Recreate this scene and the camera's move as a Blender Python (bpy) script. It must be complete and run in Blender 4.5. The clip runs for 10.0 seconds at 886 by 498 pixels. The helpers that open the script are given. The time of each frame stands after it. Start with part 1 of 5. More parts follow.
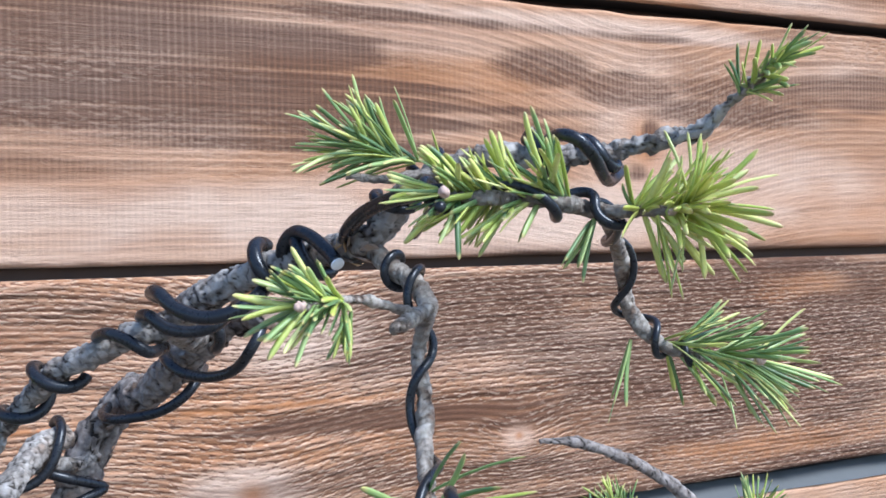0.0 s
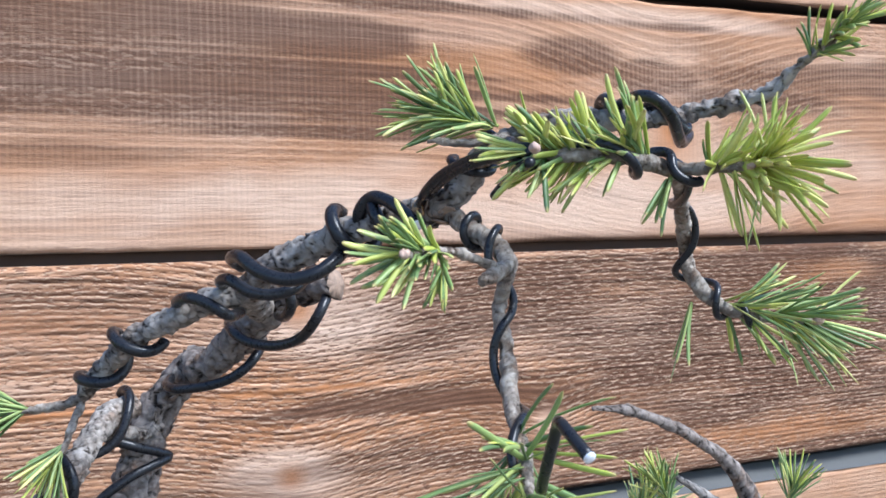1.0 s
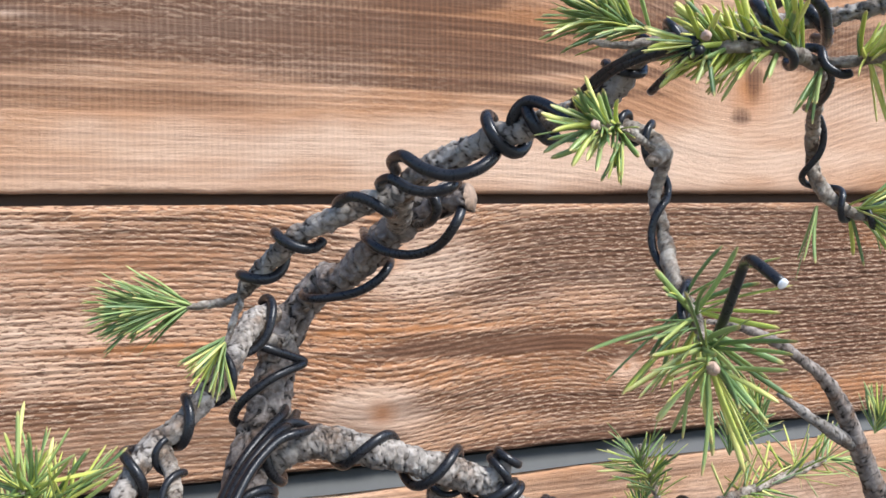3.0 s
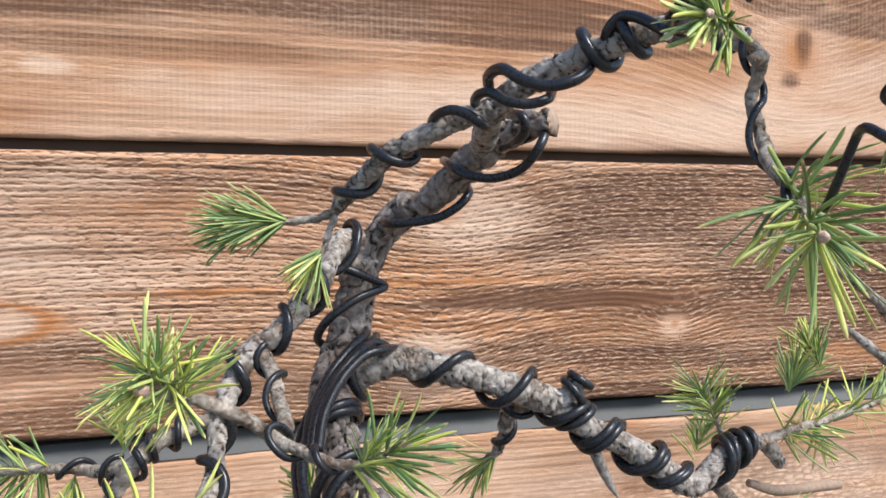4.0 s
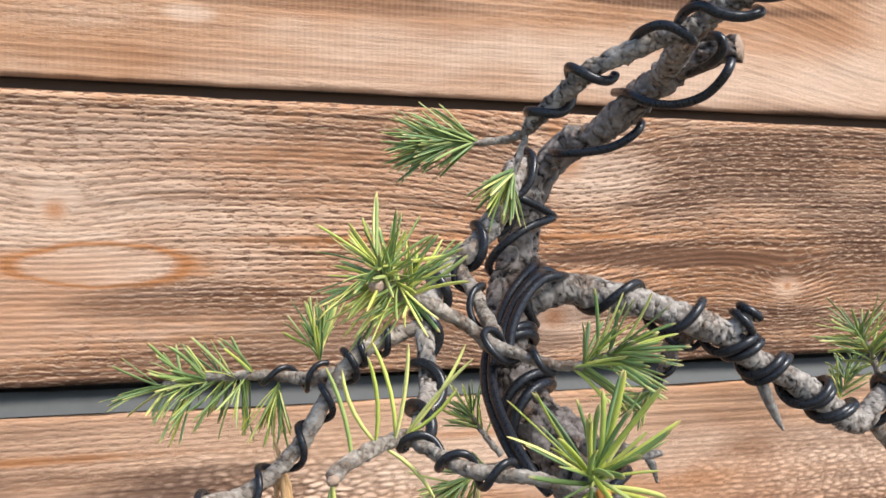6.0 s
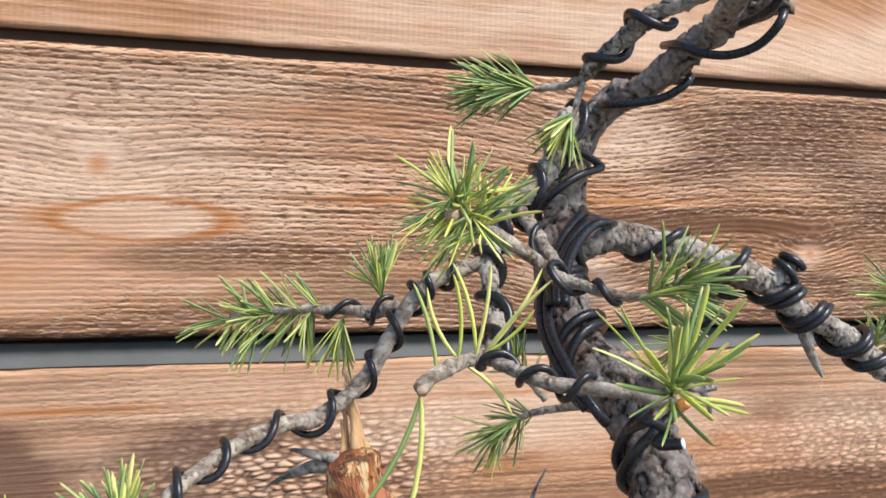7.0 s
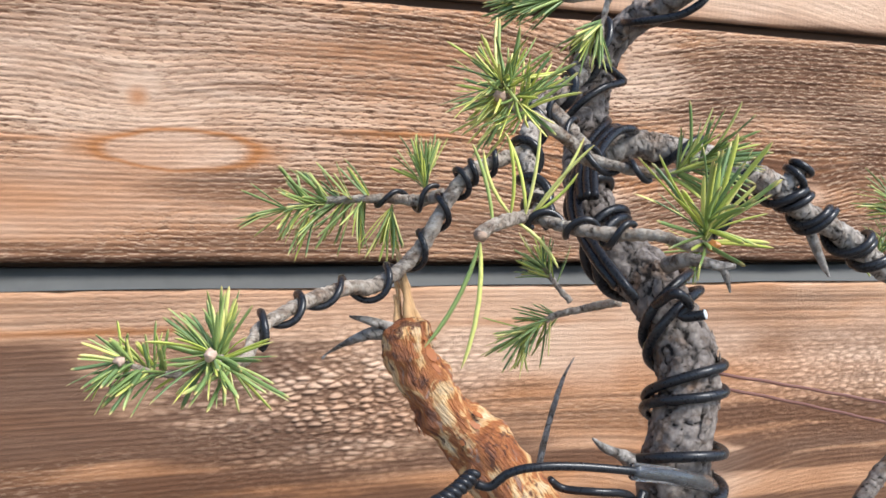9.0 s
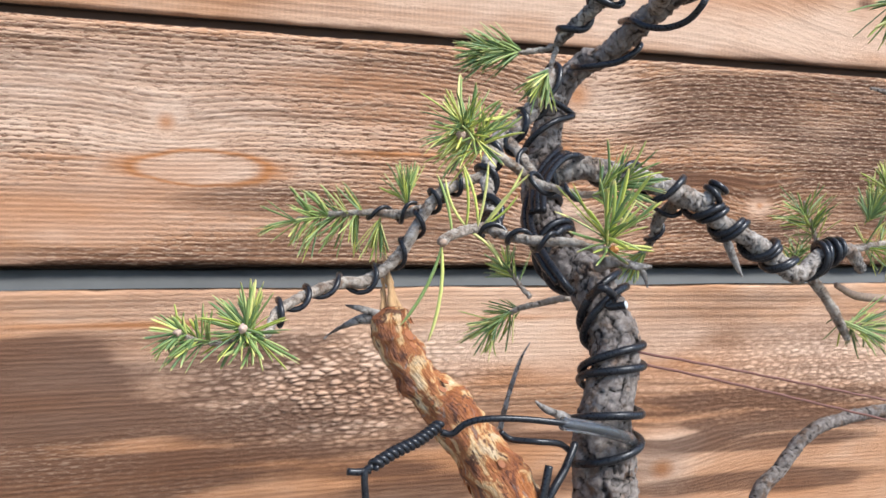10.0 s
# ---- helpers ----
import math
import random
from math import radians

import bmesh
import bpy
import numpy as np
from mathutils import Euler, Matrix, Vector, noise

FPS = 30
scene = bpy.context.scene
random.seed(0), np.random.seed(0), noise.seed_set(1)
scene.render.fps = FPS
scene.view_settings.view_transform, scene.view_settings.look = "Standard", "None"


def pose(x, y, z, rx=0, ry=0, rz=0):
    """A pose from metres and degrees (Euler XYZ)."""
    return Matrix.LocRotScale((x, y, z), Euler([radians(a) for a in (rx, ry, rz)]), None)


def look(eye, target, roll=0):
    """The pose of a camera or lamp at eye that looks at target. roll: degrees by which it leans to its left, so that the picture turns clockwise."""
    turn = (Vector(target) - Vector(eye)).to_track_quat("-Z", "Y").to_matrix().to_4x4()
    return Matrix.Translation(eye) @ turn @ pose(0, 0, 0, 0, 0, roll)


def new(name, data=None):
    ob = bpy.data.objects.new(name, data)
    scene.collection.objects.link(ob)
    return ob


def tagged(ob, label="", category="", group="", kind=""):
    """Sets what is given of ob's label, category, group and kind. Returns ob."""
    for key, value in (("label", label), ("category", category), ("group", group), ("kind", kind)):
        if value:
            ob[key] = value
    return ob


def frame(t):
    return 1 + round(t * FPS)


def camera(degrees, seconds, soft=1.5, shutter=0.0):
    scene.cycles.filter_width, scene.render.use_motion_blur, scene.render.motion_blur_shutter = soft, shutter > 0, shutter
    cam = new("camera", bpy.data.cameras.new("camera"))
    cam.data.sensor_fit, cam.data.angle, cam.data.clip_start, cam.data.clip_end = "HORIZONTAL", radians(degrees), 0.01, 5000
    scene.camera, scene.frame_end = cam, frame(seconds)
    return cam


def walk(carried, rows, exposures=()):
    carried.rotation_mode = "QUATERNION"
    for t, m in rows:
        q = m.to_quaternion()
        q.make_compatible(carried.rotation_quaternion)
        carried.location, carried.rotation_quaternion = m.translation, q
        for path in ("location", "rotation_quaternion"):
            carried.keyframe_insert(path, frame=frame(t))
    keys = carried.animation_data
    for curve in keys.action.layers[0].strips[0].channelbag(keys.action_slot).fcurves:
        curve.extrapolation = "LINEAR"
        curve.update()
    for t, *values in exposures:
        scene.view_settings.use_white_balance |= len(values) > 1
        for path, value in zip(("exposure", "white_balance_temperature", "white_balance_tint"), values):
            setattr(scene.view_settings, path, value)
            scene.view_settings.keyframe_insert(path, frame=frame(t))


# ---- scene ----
cam = camera(49.73, 10.0)
cam.data.dof.use_dof, cam.data.dof.focus_distance, cam.data.dof.aperture_fstop = True, 0.36, 60.0
ROWS = [  # t, x, y, z, pitch, roll, yaw
    (0.0, 0.0005, -0.6850, 0.4269, -0.92, 0.86, -24.40),
    (0.5, -0.0116, -0.6818, 0.4180, -0.88, 0.96, -24.43),
    (1.0, -0.0229, -0.6874, 0.4163, -0.92, 1.15, -24.00),
    (1.5, -0.0321, -0.6894, 0.4036, -0.82, 0.63, -23.20),
    (2.0, -0.0506, -0.6941, 0.4005, -1.12, 1.39, -22.35),
    (2.5, -0.0588, -0.6972, 0.3960, -1.39, 0.96, -21.77),
    (2.7, -0.0620, -0.6978, 0.3942, -1.64, 0.81, -21.75),
    (3.8, -0.0944, -0.7010, 0.3646, -2.00, -0.28, -21.10),
    (4.0, -0.1008, -0.7050, 0.3589, -2.29, -0.07, -20.46),
    (4.5, -0.1117, -0.7023, 0.3437, -2.74, -0.50, -20.12),
    (5.0, -0.1317, -0.6963, 0.3355, -2.87, -1.16, -19.66),
    (5.5, -0.1456, -0.6926, 0.3306, -2.73, -0.24, -18.84),
    (6.0, -0.1628, -0.6907, 0.3279, -2.73, -0.79, -18.09),
    (6.2, -0.1709, -0.6884, 0.3253, -2.82, -0.68, -18.22),
    (7.5, -0.2000, -0.6993, 0.2978, -3.85, -2.02, -18.08),
    (8.0, -0.2115, -0.7016, 0.2896, -3.90, -2.03, -18.01),
    (8.5, -0.2205, -0.7061, 0.2789, -4.27, -1.39, -17.99),
    (9.0, -0.2216, -0.7239, 0.2689, -4.39, -1.46, -18.50),
    (9.5, -0.2249, -0.7516, 0.2625, -4.12, -2.24, -20.10),
    (10.0, -0.2433, -0.8322, 0.2760, -3.98, -1.55, -18.36),
]
walk(cam, [(t, pose(x, y, z, 90 + pitch, roll, yaw)) for t, x, y, z, pitch, roll, yaw in ROWS],
     [(0.0, 0.95, 5150, 8), (1.2, 0.95, 5450, 9), (2.6, 0.93, 5850, 9), (5.0, 0.89, 6200, 9), (8.0, 0.91, 6250, 9), (10.0, 0.93, 5950, 9)])

# ---- light: bright overcast sky with a veiled sun ----
world = bpy.data.worlds.new("sky")
scene.world = world
world.use_nodes = True
wn = world.node_tree
sky = wn.nodes.new("ShaderNodeTexSky")
sky.sky_type, sky.sun_disc = "NISHITA", False
sky.sun_elevation, sky.sun_rotation = radians(50), radians(140)
wn.links.new(sky.outputs[0], wn.nodes["Background"].inputs[0])
wn.nodes["Background"].inputs[1].default_value = 0.13
sun = new("sun", bpy.data.lights.new("sun", "SUN"))
sun.data.energy, sun.data.angle, sun.data.color = 3.0, radians(24), (1.0, 0.95, 0.88)
sun.matrix_world = look((0.55, -0.66, 1.05), (0, 0, 0))


# ---- noise on arrays ----
def rnd(i, j, k, seed):
    n = (i.astype(np.int64) * 73856093) ^ (j.astype(np.int64) * 19349663) ^ (k.astype(np.int64) * 83492791) ^ (seed * 2654435761 & 0x7FFFFFFF)
    n = (n ^ (n >> 13)) * 1274126177 & 0x7FFFFFFF
    n = (n ^ (n >> 16)) * 668265263 & 0x7FFFFFFF
    return ((n ^ (n >> 15)) & 0xFFFF) / 65535.0


def vnoise(p, seed=0):
    """Smooth value noise, -1 to 1, for rows of x, y, z."""
    f = np.floor(p)
    u = p - f
    u = u * u * (3 - 2 * u)
    i, j, k = f[..., 0], f[..., 1], f[..., 2]
    out = 0
    for a in (0, 1):
        for b in (0, 1):
            for c in (0, 1):
                w = (u[..., 0] if a else 1 - u[..., 0]) * (u[..., 1] if b else 1 - u[..., 1]) * (u[..., 2] if c else 1 - u[..., 2])
                out = out + w * rnd(i + a, j + b, k + c, seed)
    return out * 2 - 1


def fbm(p, seed=0, octaves=4):
    return sum(vnoise(p * 2.03**o, seed + o) * 0.5**o for o in range(octaves))


def cells(p, seed=0):
    """The distances to the nearest and second nearest scattered point, and the nearest one's random value."""
    f = np.floor(p)
    d1, d2, val = np.full(p.shape[:-1], 9.0), np.full(p.shape[:-1], 9.0), np.zeros(p.shape[:-1])
    for a in (-1, 0, 1):
        for b in (-1, 0, 1):
            for c in (-1, 0, 1):
                i, j, k = f[..., 0] + a, f[..., 1] + b, f[..., 2] + c
                q = np.stack([i + rnd(i, j, k, seed), j + rnd(i, j, k, seed + 7), k + rnd(i, j, k, seed + 13)], -1)
                d = np.sqrt(((q - p) ** 2).sum(-1))
                near = d < d1
                d2 = np.where(near, d1, np.minimum(d2, d))
                val = np.where(near, rnd(i, j, k, seed + 29), val)
                d1 = np.where(near, d, d1)
    return d1, d2, val


# ---- materials ----
def material(name):
    m = bpy.data.materials.new(name)
    m.use_nodes = True
    return m, m.node_tree, m.node_tree.nodes["Principled BSDF"]


def node(nt, kind, **values):
    n = nt.nodes.new(kind)
    for k, v in values.items():
        if k in ("operation", "blend_type", "data_type", "attribute_name", "feature", "noise_dimensions", "interpolation_type", "feature"):
            setattr(n, k, v)
        else:
            n.inputs[k.replace("_", " ")].default_value = v
    return n


def ramp(nt, source, stops):
    r = nt.nodes.new("ShaderNodeValToRGB")
    e = r.color_ramp.elements
    while len(e) < len(stops):
        e.new(0.5)
    for s, (pos, col) in zip(e, stops):
        s.position, s.color = pos, (*col, 1) if not isinstance(col, float) else (col, col, col, 1)
    nt.links.new(source, r.inputs[0])
    return r.outputs[0]


def tex(nt, scale, stretch=(1, 1, 1), detail=5.0, rough=0.6, space="Object"):
    co = nt.nodes.new("ShaderNodeTexCoord")
    mp = nt.nodes.new("ShaderNodeMapping")
    mp.inputs["Scale"].default_value = stretch
    nt.links.new(co.outputs[space], mp.inputs[0])
    n = node(nt, "ShaderNodeTexNoise", Scale=scale, Detail=detail, Roughness=rough)
    nt.links.new(mp.outputs[0], n.inputs["Vector"])
    return n.outputs["Fac"]


def mix(nt, fac, a, b, mode="MIX"):
    m = nt.nodes.new("ShaderNodeMix")
    m.data_type, m.blend_type = "RGBA", mode
    for sock, v in ((m.inputs[0], fac), (m.inputs[6], a), (m.inputs[7], b)):
        if isinstance(v, bpy.types.NodeSocket):
            nt.links.new(v, sock)
        else:
            sock.default_value = v if not isinstance(v, tuple) else (*v, 1)[:4]
    return m.outputs[2]


def attr(nt, name):
    a = nt.nodes.new("ShaderNodeAttribute")
    a.attribute_name = name
    return a.outputs["Fac"]


def bump(nt, bsdf, height, strength, distance):
    b = node(nt, "ShaderNodeBump", Strength=strength, Distance=distance)
    nt.links.new(height, b.inputs["Height"])
    nt.links.new(b.outputs[0], bsdf.inputs["Normal"])


def bark_material(name, base, light, dark, warm, scale=1.0):
    m, nt, p = material(name)
    n1 = tex(nt, 260 * scale, detail=6)
    n2 = tex(nt, 90 * scale, detail=3)
    n3 = tex(nt, 900 * scale, detail=4)
    col = mix(nt, ramp(nt, n1, [(0.32, 0.0), (0.70, 1.0)]), base, light)
    col = mix(nt, ramp(nt, n2, [(0.52, 0.0), (0.66, 0.75)]), col, warm)
    col = mix(nt, ramp(nt, tex(nt, 130 * scale, detail=2), [(0.52, 0.0), (0.74, 0.55)]), col, tuple(min(0.6, c * 1.2) for c in light))
    col = mix(nt, ramp(nt, attr(nt, "crack"), [(0.12, 0.95), (0.30, 0.35), (0.60, 0.0)]), col, dark)
    vor = node(nt, "ShaderNodeTexVoronoi", feature="DISTANCE_TO_EDGE", Scale=330 * scale)
    warp = node(nt, "ShaderNodeVectorMath", operation="MULTIPLY_ADD")
    nt.links.new(nt.nodes.new("ShaderNodeTexCoord").outputs["Object"], warp.inputs[2])
    wob = node(nt, "ShaderNodeTexNoise", Scale=420 * scale, Detail=3.0)
    nt.links.new(wob.outputs["Color"], warp.inputs[0])
    warp.inputs[1].default_value = (0.004, 0.004, 0.004)
    nt.links.new(warp.outputs[0], vor.inputs["Vector"])
    edge = ramp(nt, vor.outputs["Distance"], [(0.0, 1.0), (0.09, 0.0)])
    gate = node(nt, "ShaderNodeMath", operation="MULTIPLY")
    nt.links.new(edge, gate.inputs[0])
    nt.links.new(ramp(nt, n2, [(0.38, 0.0), (0.66, 0.42)]), gate.inputs[1])
    col = mix(nt, gate.outputs[0], col, dark)
    col = mix(nt, ramp(nt, n3, [(0.28, 0.22), (0.44, 0.0)]), col, dark)
    nt.links.new(col, p.inputs["Base Color"])
    p.inputs["Roughness"].default_value = 0.9
    p.inputs["Specular IOR Level"].default_value = 0.25
    hgt = node(nt, "ShaderNodeMath", operation="MULTIPLY_ADD")
    nt.links.new(gate.outputs[0], hgt.inputs[0])
    hgt.inputs[1].default_value = -0.9
    nt.links.new(n1, hgt.inputs[2])
    bump(nt, p, hgt.outputs[0], 1.0, 0.0010)
    return m


bark_old = bark_material("bark_old", (0.16, 0.125, 0.102), (0.34, 0.29, 0.25), (0.016, 0.012, 0.01), (0.235, 0.14, 0.085))
bark_grey = bark_material("bark_grey", (0.245, 0.205, 0.172), (0.47, 0.42, 0.365), (0.04, 0.03, 0.024), (0.27, 0.175, 0.112), 0.8)
bark_twig = bark_material("bark_twig", (0.33, 0.262, 0.205), (0.52, 0.45, 0.37), (0.08, 0.056, 0.04), (0.27, 0.165, 0.10), 1.5)
dead_grey = bark_material("dead_grey", (0.27, 0.237, 0.205), (0.45, 0.405, 0.355), (0.06, 0.05, 0.04), (0.22, 0.15, 0.10), 1.2)


def stripped_material():
    """Freshly peeled pine: raw wood with torn red inner bark in strips along the limb."""
    m, nt, p = material("stripped_wood")

    def strips(k_round, k_long, detail=4.0, rough=0.6):
        c = nt.nodes.new("ShaderNodeCombineXYZ")
        for n_, (name, k) in enumerate((("round_x", k_round), ("round_y", k_round), ("length", k_long))):
            mul = node(nt, "ShaderNodeMath", operation="MULTIPLY")
            nt.links.new(attr(nt, name), mul.inputs[0])
            mul.inputs[1].default_value = k
            nt.links.new(mul.outputs[0], c.inputs[n_])
        n = node(nt, "ShaderNodeTexNoise", Scale=1.0, Detail=detail, Roughness=rough, Distortion=0.6)
        nt.links.new(c.outputs[0], n.inputs["Vector"])
        return n.outputs["Fac"]

    patch, fibre, scrap = strips(95, 62, 4.0, 0.62), strips(900, 110, 4.0), strips(170, 95, 5.0, 0.65)
    col = ramp(nt, patch, [(0.37, (0.13, 0.036, 0.012)), (0.43, (0.36, 0.11, 0.03)), (0.52, (0.50, 0.18, 0.048)), (0.545, (0.74, 0.42, 0.165)), (0.65, (0.86, 0.63, 0.36))])
    col = mix(nt, ramp(nt, fibre, [(0.34, 0.7), (0.52, 0.0)]), col, (0.24, 0.075, 0.024))
    col = mix(nt, ramp(nt, scrap, [(0.57, 0.0), (0.60, 0.9)]), col, (0.12, 0.038, 0.016))
    col = mix(nt, ramp(nt, scrap, [(0.36, 0.55), (0.40, 0.0)]), col, (0.30, 0.235, 0.20))
    nt.links.new(col, p.inputs["Base Color"])
    p.inputs["Roughness"].default_value = 0.6
    hgt = node(nt, "ShaderNodeMath", operation="ADD")
    nt.links.new(fibre, hgt.inputs[0])
    nt.links.new(scrap, hgt.inputs[1])
    bump(nt, p, hgt.outputs[0], 1.0, 0.0030)
    return m


def plain(name, col, rough=0.5, metal=0.0, vary=0.15, scale=300.0, coat=0.0):
    m, nt, p = material(name)
    n = tex(nt, scale, detail=4)
    dark = tuple(c * (1 - vary) for c in col)
    light = tuple(min(1, c * (1 + vary)) for c in col)
    nt.links.new(mix(nt, n, dark, light), p.inputs["Base Color"])
    nt.links.new(ramp(nt, n, [(0.2, max(0.0, rough - 0.12)), (0.8, min(1.0, rough + 0.12))]), p.inputs["Roughness"])
    p.inputs["Metallic"].default_value = metal
    p.inputs["Coat Weight"].default_value = coat
    return m


stripped = stripped_material()
wire_black = plain("black_anodised_wire", (0.015, 0.015, 0.017), 0.30, 0.0, 0.3, 500)
wire_black.node_tree.nodes["Principled BSDF"].inputs["Specular IOR Level"].default_value = 0.38
cut_metal = plain("cut_aluminium", (0.82, 0.82, 0.80), 0.45, 0.3)
copper = plain("brown_wire", (0.22, 0.10, 0.075), 0.4, 0.5)
heartwood = plain("cut_wood", (0.31, 0.215, 0.15), 0.85, 0, 0.6, 500)
bud_mat = plain("bud_scales", (0.50, 0.34, 0.26), 0.75, 0, 0.5, 900)
shard_mat = plain("wood_shard", (0.55, 0.33, 0.15), 0.75, 0, 0.4, 250)
resin = plain("resin", (0.50, 0.20, 0.05), 0.35, 0, 0.5, 500)


def clear_tube_material():
    m, nt, p = material("clear_tube")
    p.inputs["Base Color"].default_value = (0.93, 0.95, 0.97, 1)
    p.inputs["Roughness"].default_value = 0.18
    p.inputs["IOR"].default_value = 1.4
    p.inputs["Transmission Weight"].default_value = 0.95
    nt.links.new(ramp(nt, tex(nt, 250), [(0.3, 0.06), (0.7, 0.2)]), p.inputs["Roughness"])
    return m


clear_tube = clear_tube_material()


def needle_material(name, yellow):
    m, nt, p = material(name)
    g = nt.nodes.new("ShaderNodeNewGeometry")
    isl = g.outputs["Random Per Island"]
    green = ramp(nt, isl, [(0.0, (0.115, 0.18, 0.068)), (0.45, (0.215, 0.305, 0.095)), (0.8, (0.325, 0.405, 0.13)), (1.0, (0.45, 0.49, 0.17))])
    # gold: yellow needles, and on limb D the sunlit tone painted in
    gold = ramp(nt, isl, [(0.0, (0.46, 0.52, 0.08)), (0.5, (0.68, 0.67, 0.13)), (1.0, (0.84, 0.78, 0.28))])
    far = nt.nodes.new("ShaderNodeMath")
    far.operation = "MULTIPLY_ADD"
    nt.links.new(isl, far.inputs[0])
    far.inputs[1].default_value, far.inputs[2].default_value = 7.31, 0.0
    fr = nt.nodes.new("ShaderNodeMath")
    fr.operation = "FRACT"
    nt.links.new(far.outputs[0], fr.inputs[0])
    col = mix(nt, ramp(nt, fr.outputs[0], [(max(0.0, 0.98 - yellow), 0.0), (min(1.0, 1.10 - yellow), 0.85)]), green, gold)
    along = attr(nt, "along")
    col = mix(nt, ramp(nt, along, [(0.90, 0.0), (0.97, 0.8)]), col, (0.60, 0.46, 0.17))
    col = mix(nt, ramp(nt, along, [(0.0, 0.5), (0.12, 0.0)]), col, (0.34, 0.33, 0.10))
    nt.links.new(mix(nt, ramp(nt, tex(nt, 700), [(0.3, 0.0), (0.7, 0.2)]), col, (0.12, 0.20, 0.05)), p.inputs["Base Color"])
    p.inputs["Roughness"].default_value = 0.42
    p.inputs["Specular IOR Level"].default_value = 0.45
    p.inputs["Subsurface Weight"].default_value = 0.15
    p.inputs["Subsurface Radius"].default_value = (0.001, 0.001, 0.0004)
    return m


needle_mats = {}


def needle_mat(yellow):
    key = round(yellow * 4) / 4
    if key not in needle_mats:
        needle_mats[key] = needle_material("pine_needles", key)
    return needle_mats[key]


def board_material():
    m, nt, p = material("scorched_brushed_wood")
    late, char, warm, pale, torn, g = [attr(nt, k) for k in ("late", "char", "warm", "pale", "torn", "grain")]
    pos = nt.nodes.new("ShaderNodeSeparateXYZ")
    nt.links.new(nt.nodes.new("ShaderNodeTexCoord").outputs["Object"], pos.inputs[0])

    def along_grain(fx, fg, detail=3.0, rough=0.6, shift=0.0):
        """Noise that follows the grain: fx per metre along the board, fg per growth ring."""
        c = nt.nodes.new("ShaderNodeCombineXYZ")
        for sock, src, k in ((0, pos.outputs[0], fx), (2, g, fg)):
            mul = node(nt, "ShaderNodeMath", operation="MULTIPLY_ADD")
            nt.links.new(src, mul.inputs[0])
            mul.inputs[1].default_value, mul.inputs[2].default_value = k, shift * k if sock == 2 else 0.0
            nt.links.new(mul.outputs[0], c.inputs[sock])
        n = node(nt, "ShaderNodeTexNoise", Scale=1.0, Detail=detail, Roughness=rough)
        nt.links.new(c.outputs[0], n.inputs["Vector"])
        return n.outputs["Fac"]

    def times(a, c):
        mul = node(nt, "ShaderNodeMath", operation="MULTIPLY")
        nt.links.new(a, mul.inputs[0])
        nt.links.new(c, mul.inputs[1])
        return mul.outputs[0]

    wave = node(nt, "ShaderNodeMath", operation="MULTIPLY")
    nt.links.new(g, wave.inputs[0])
    wave.inputs[1].default_value = 2 * math.pi
    sine = node(nt, "ShaderNodeMath", operation="SINE")
    nt.links.new(wave.outputs[0], sine.inputs[0])
    ringed = node(nt, "ShaderNodeMath", operation="MULTIPLY_ADD")
    nt.links.new(sine.outputs[0], ringed.inputs[0])
    ringed.inputs[1].default_value = 0.05
    nt.links.new(along_grain(112, 2.6, 3.0, 0.6), ringed.inputs[2])
    slit = ramp(nt, ringed.outputs[0], [(0.535, 0.0), (0.575, 1.0)])
    open_grain = ramp(nt, torn, [(0.1, 0.0), (0.55, 1.0)])
    ragged = times(slit, open_grain)
    lip = times(ramp(nt, along_grain(112, 2.6, 3.0, 0.6, 0.27), [(0.525, 0.0), (0.58, 1.0)]), open_grain)
    streak = along_grain(9, 3.2, 5.0, 0.7)
    fibre = along_grain(34, 9.0, 4.0, 0.65)
    tint = tex(nt, 16, (0.35, 1, 1), detail=4)
    col = ramp(nt, tint, [(0.30, (0.46, 0.228, 0.115)), (0.5, (0.60, 0.338, 0.19)), (0.7, (0.70, 0.465, 0.31))])
    col = mix(nt, ramp(nt, streak, [(0.35, 0.0), (0.7, 0.6)]), col, (0.37, 0.175, 0.08))
    col = mix(nt, ramp(nt, late, [(0.3, 0.0), (0.95, 0.58)]), col, (0.19, 0.085, 0.045))
    col = mix(nt, pale, col, (0.72, 0.505, 0.36))
    col = mix(nt, warm, col, (0.46, 0.175, 0.05))
    burnt = ramp(nt, fibre, [(0.3, (0.028, 0.015, 0.011)), (0.7, (0.135, 0.066, 0.042))])
    col = mix(nt, times(char, ramp(nt, streak, [(0.25, 1.0), (0.75, 0.72)])), col, burnt)
    col = mix(nt, ramp(nt, fibre, [(0.30, 0.5), (0.5, 0.0)]), col, (0.15, 0.07, 0.036))
    col = mix(nt, times(lip, ramp(nt, warm, [(0.3, 0.55), (0.7, 0.1)])), col, (0.76, 0.54, 0.365))
    col = mix(nt, times(ragged, ramp(nt, warm, [(0.3, 0.78), (0.7, 0.1)])), col, (0.15, 0.062, 0.034))
    nt.links.new(col, p.inputs["Base Color"])
    p.inputs["Roughness"].default_value = 0.8
    p.inputs["Specular IOR Level"].default_value = 0.1
    inv = node(nt, "ShaderNodeMath", operation="SUBTRACT")
    nt.links.new(fibre, inv.inputs[0])
    nt.links.new(ragged, inv.inputs[1])
    bump(nt, p, inv.outputs[0], 0.8, 0.0012)
    return m


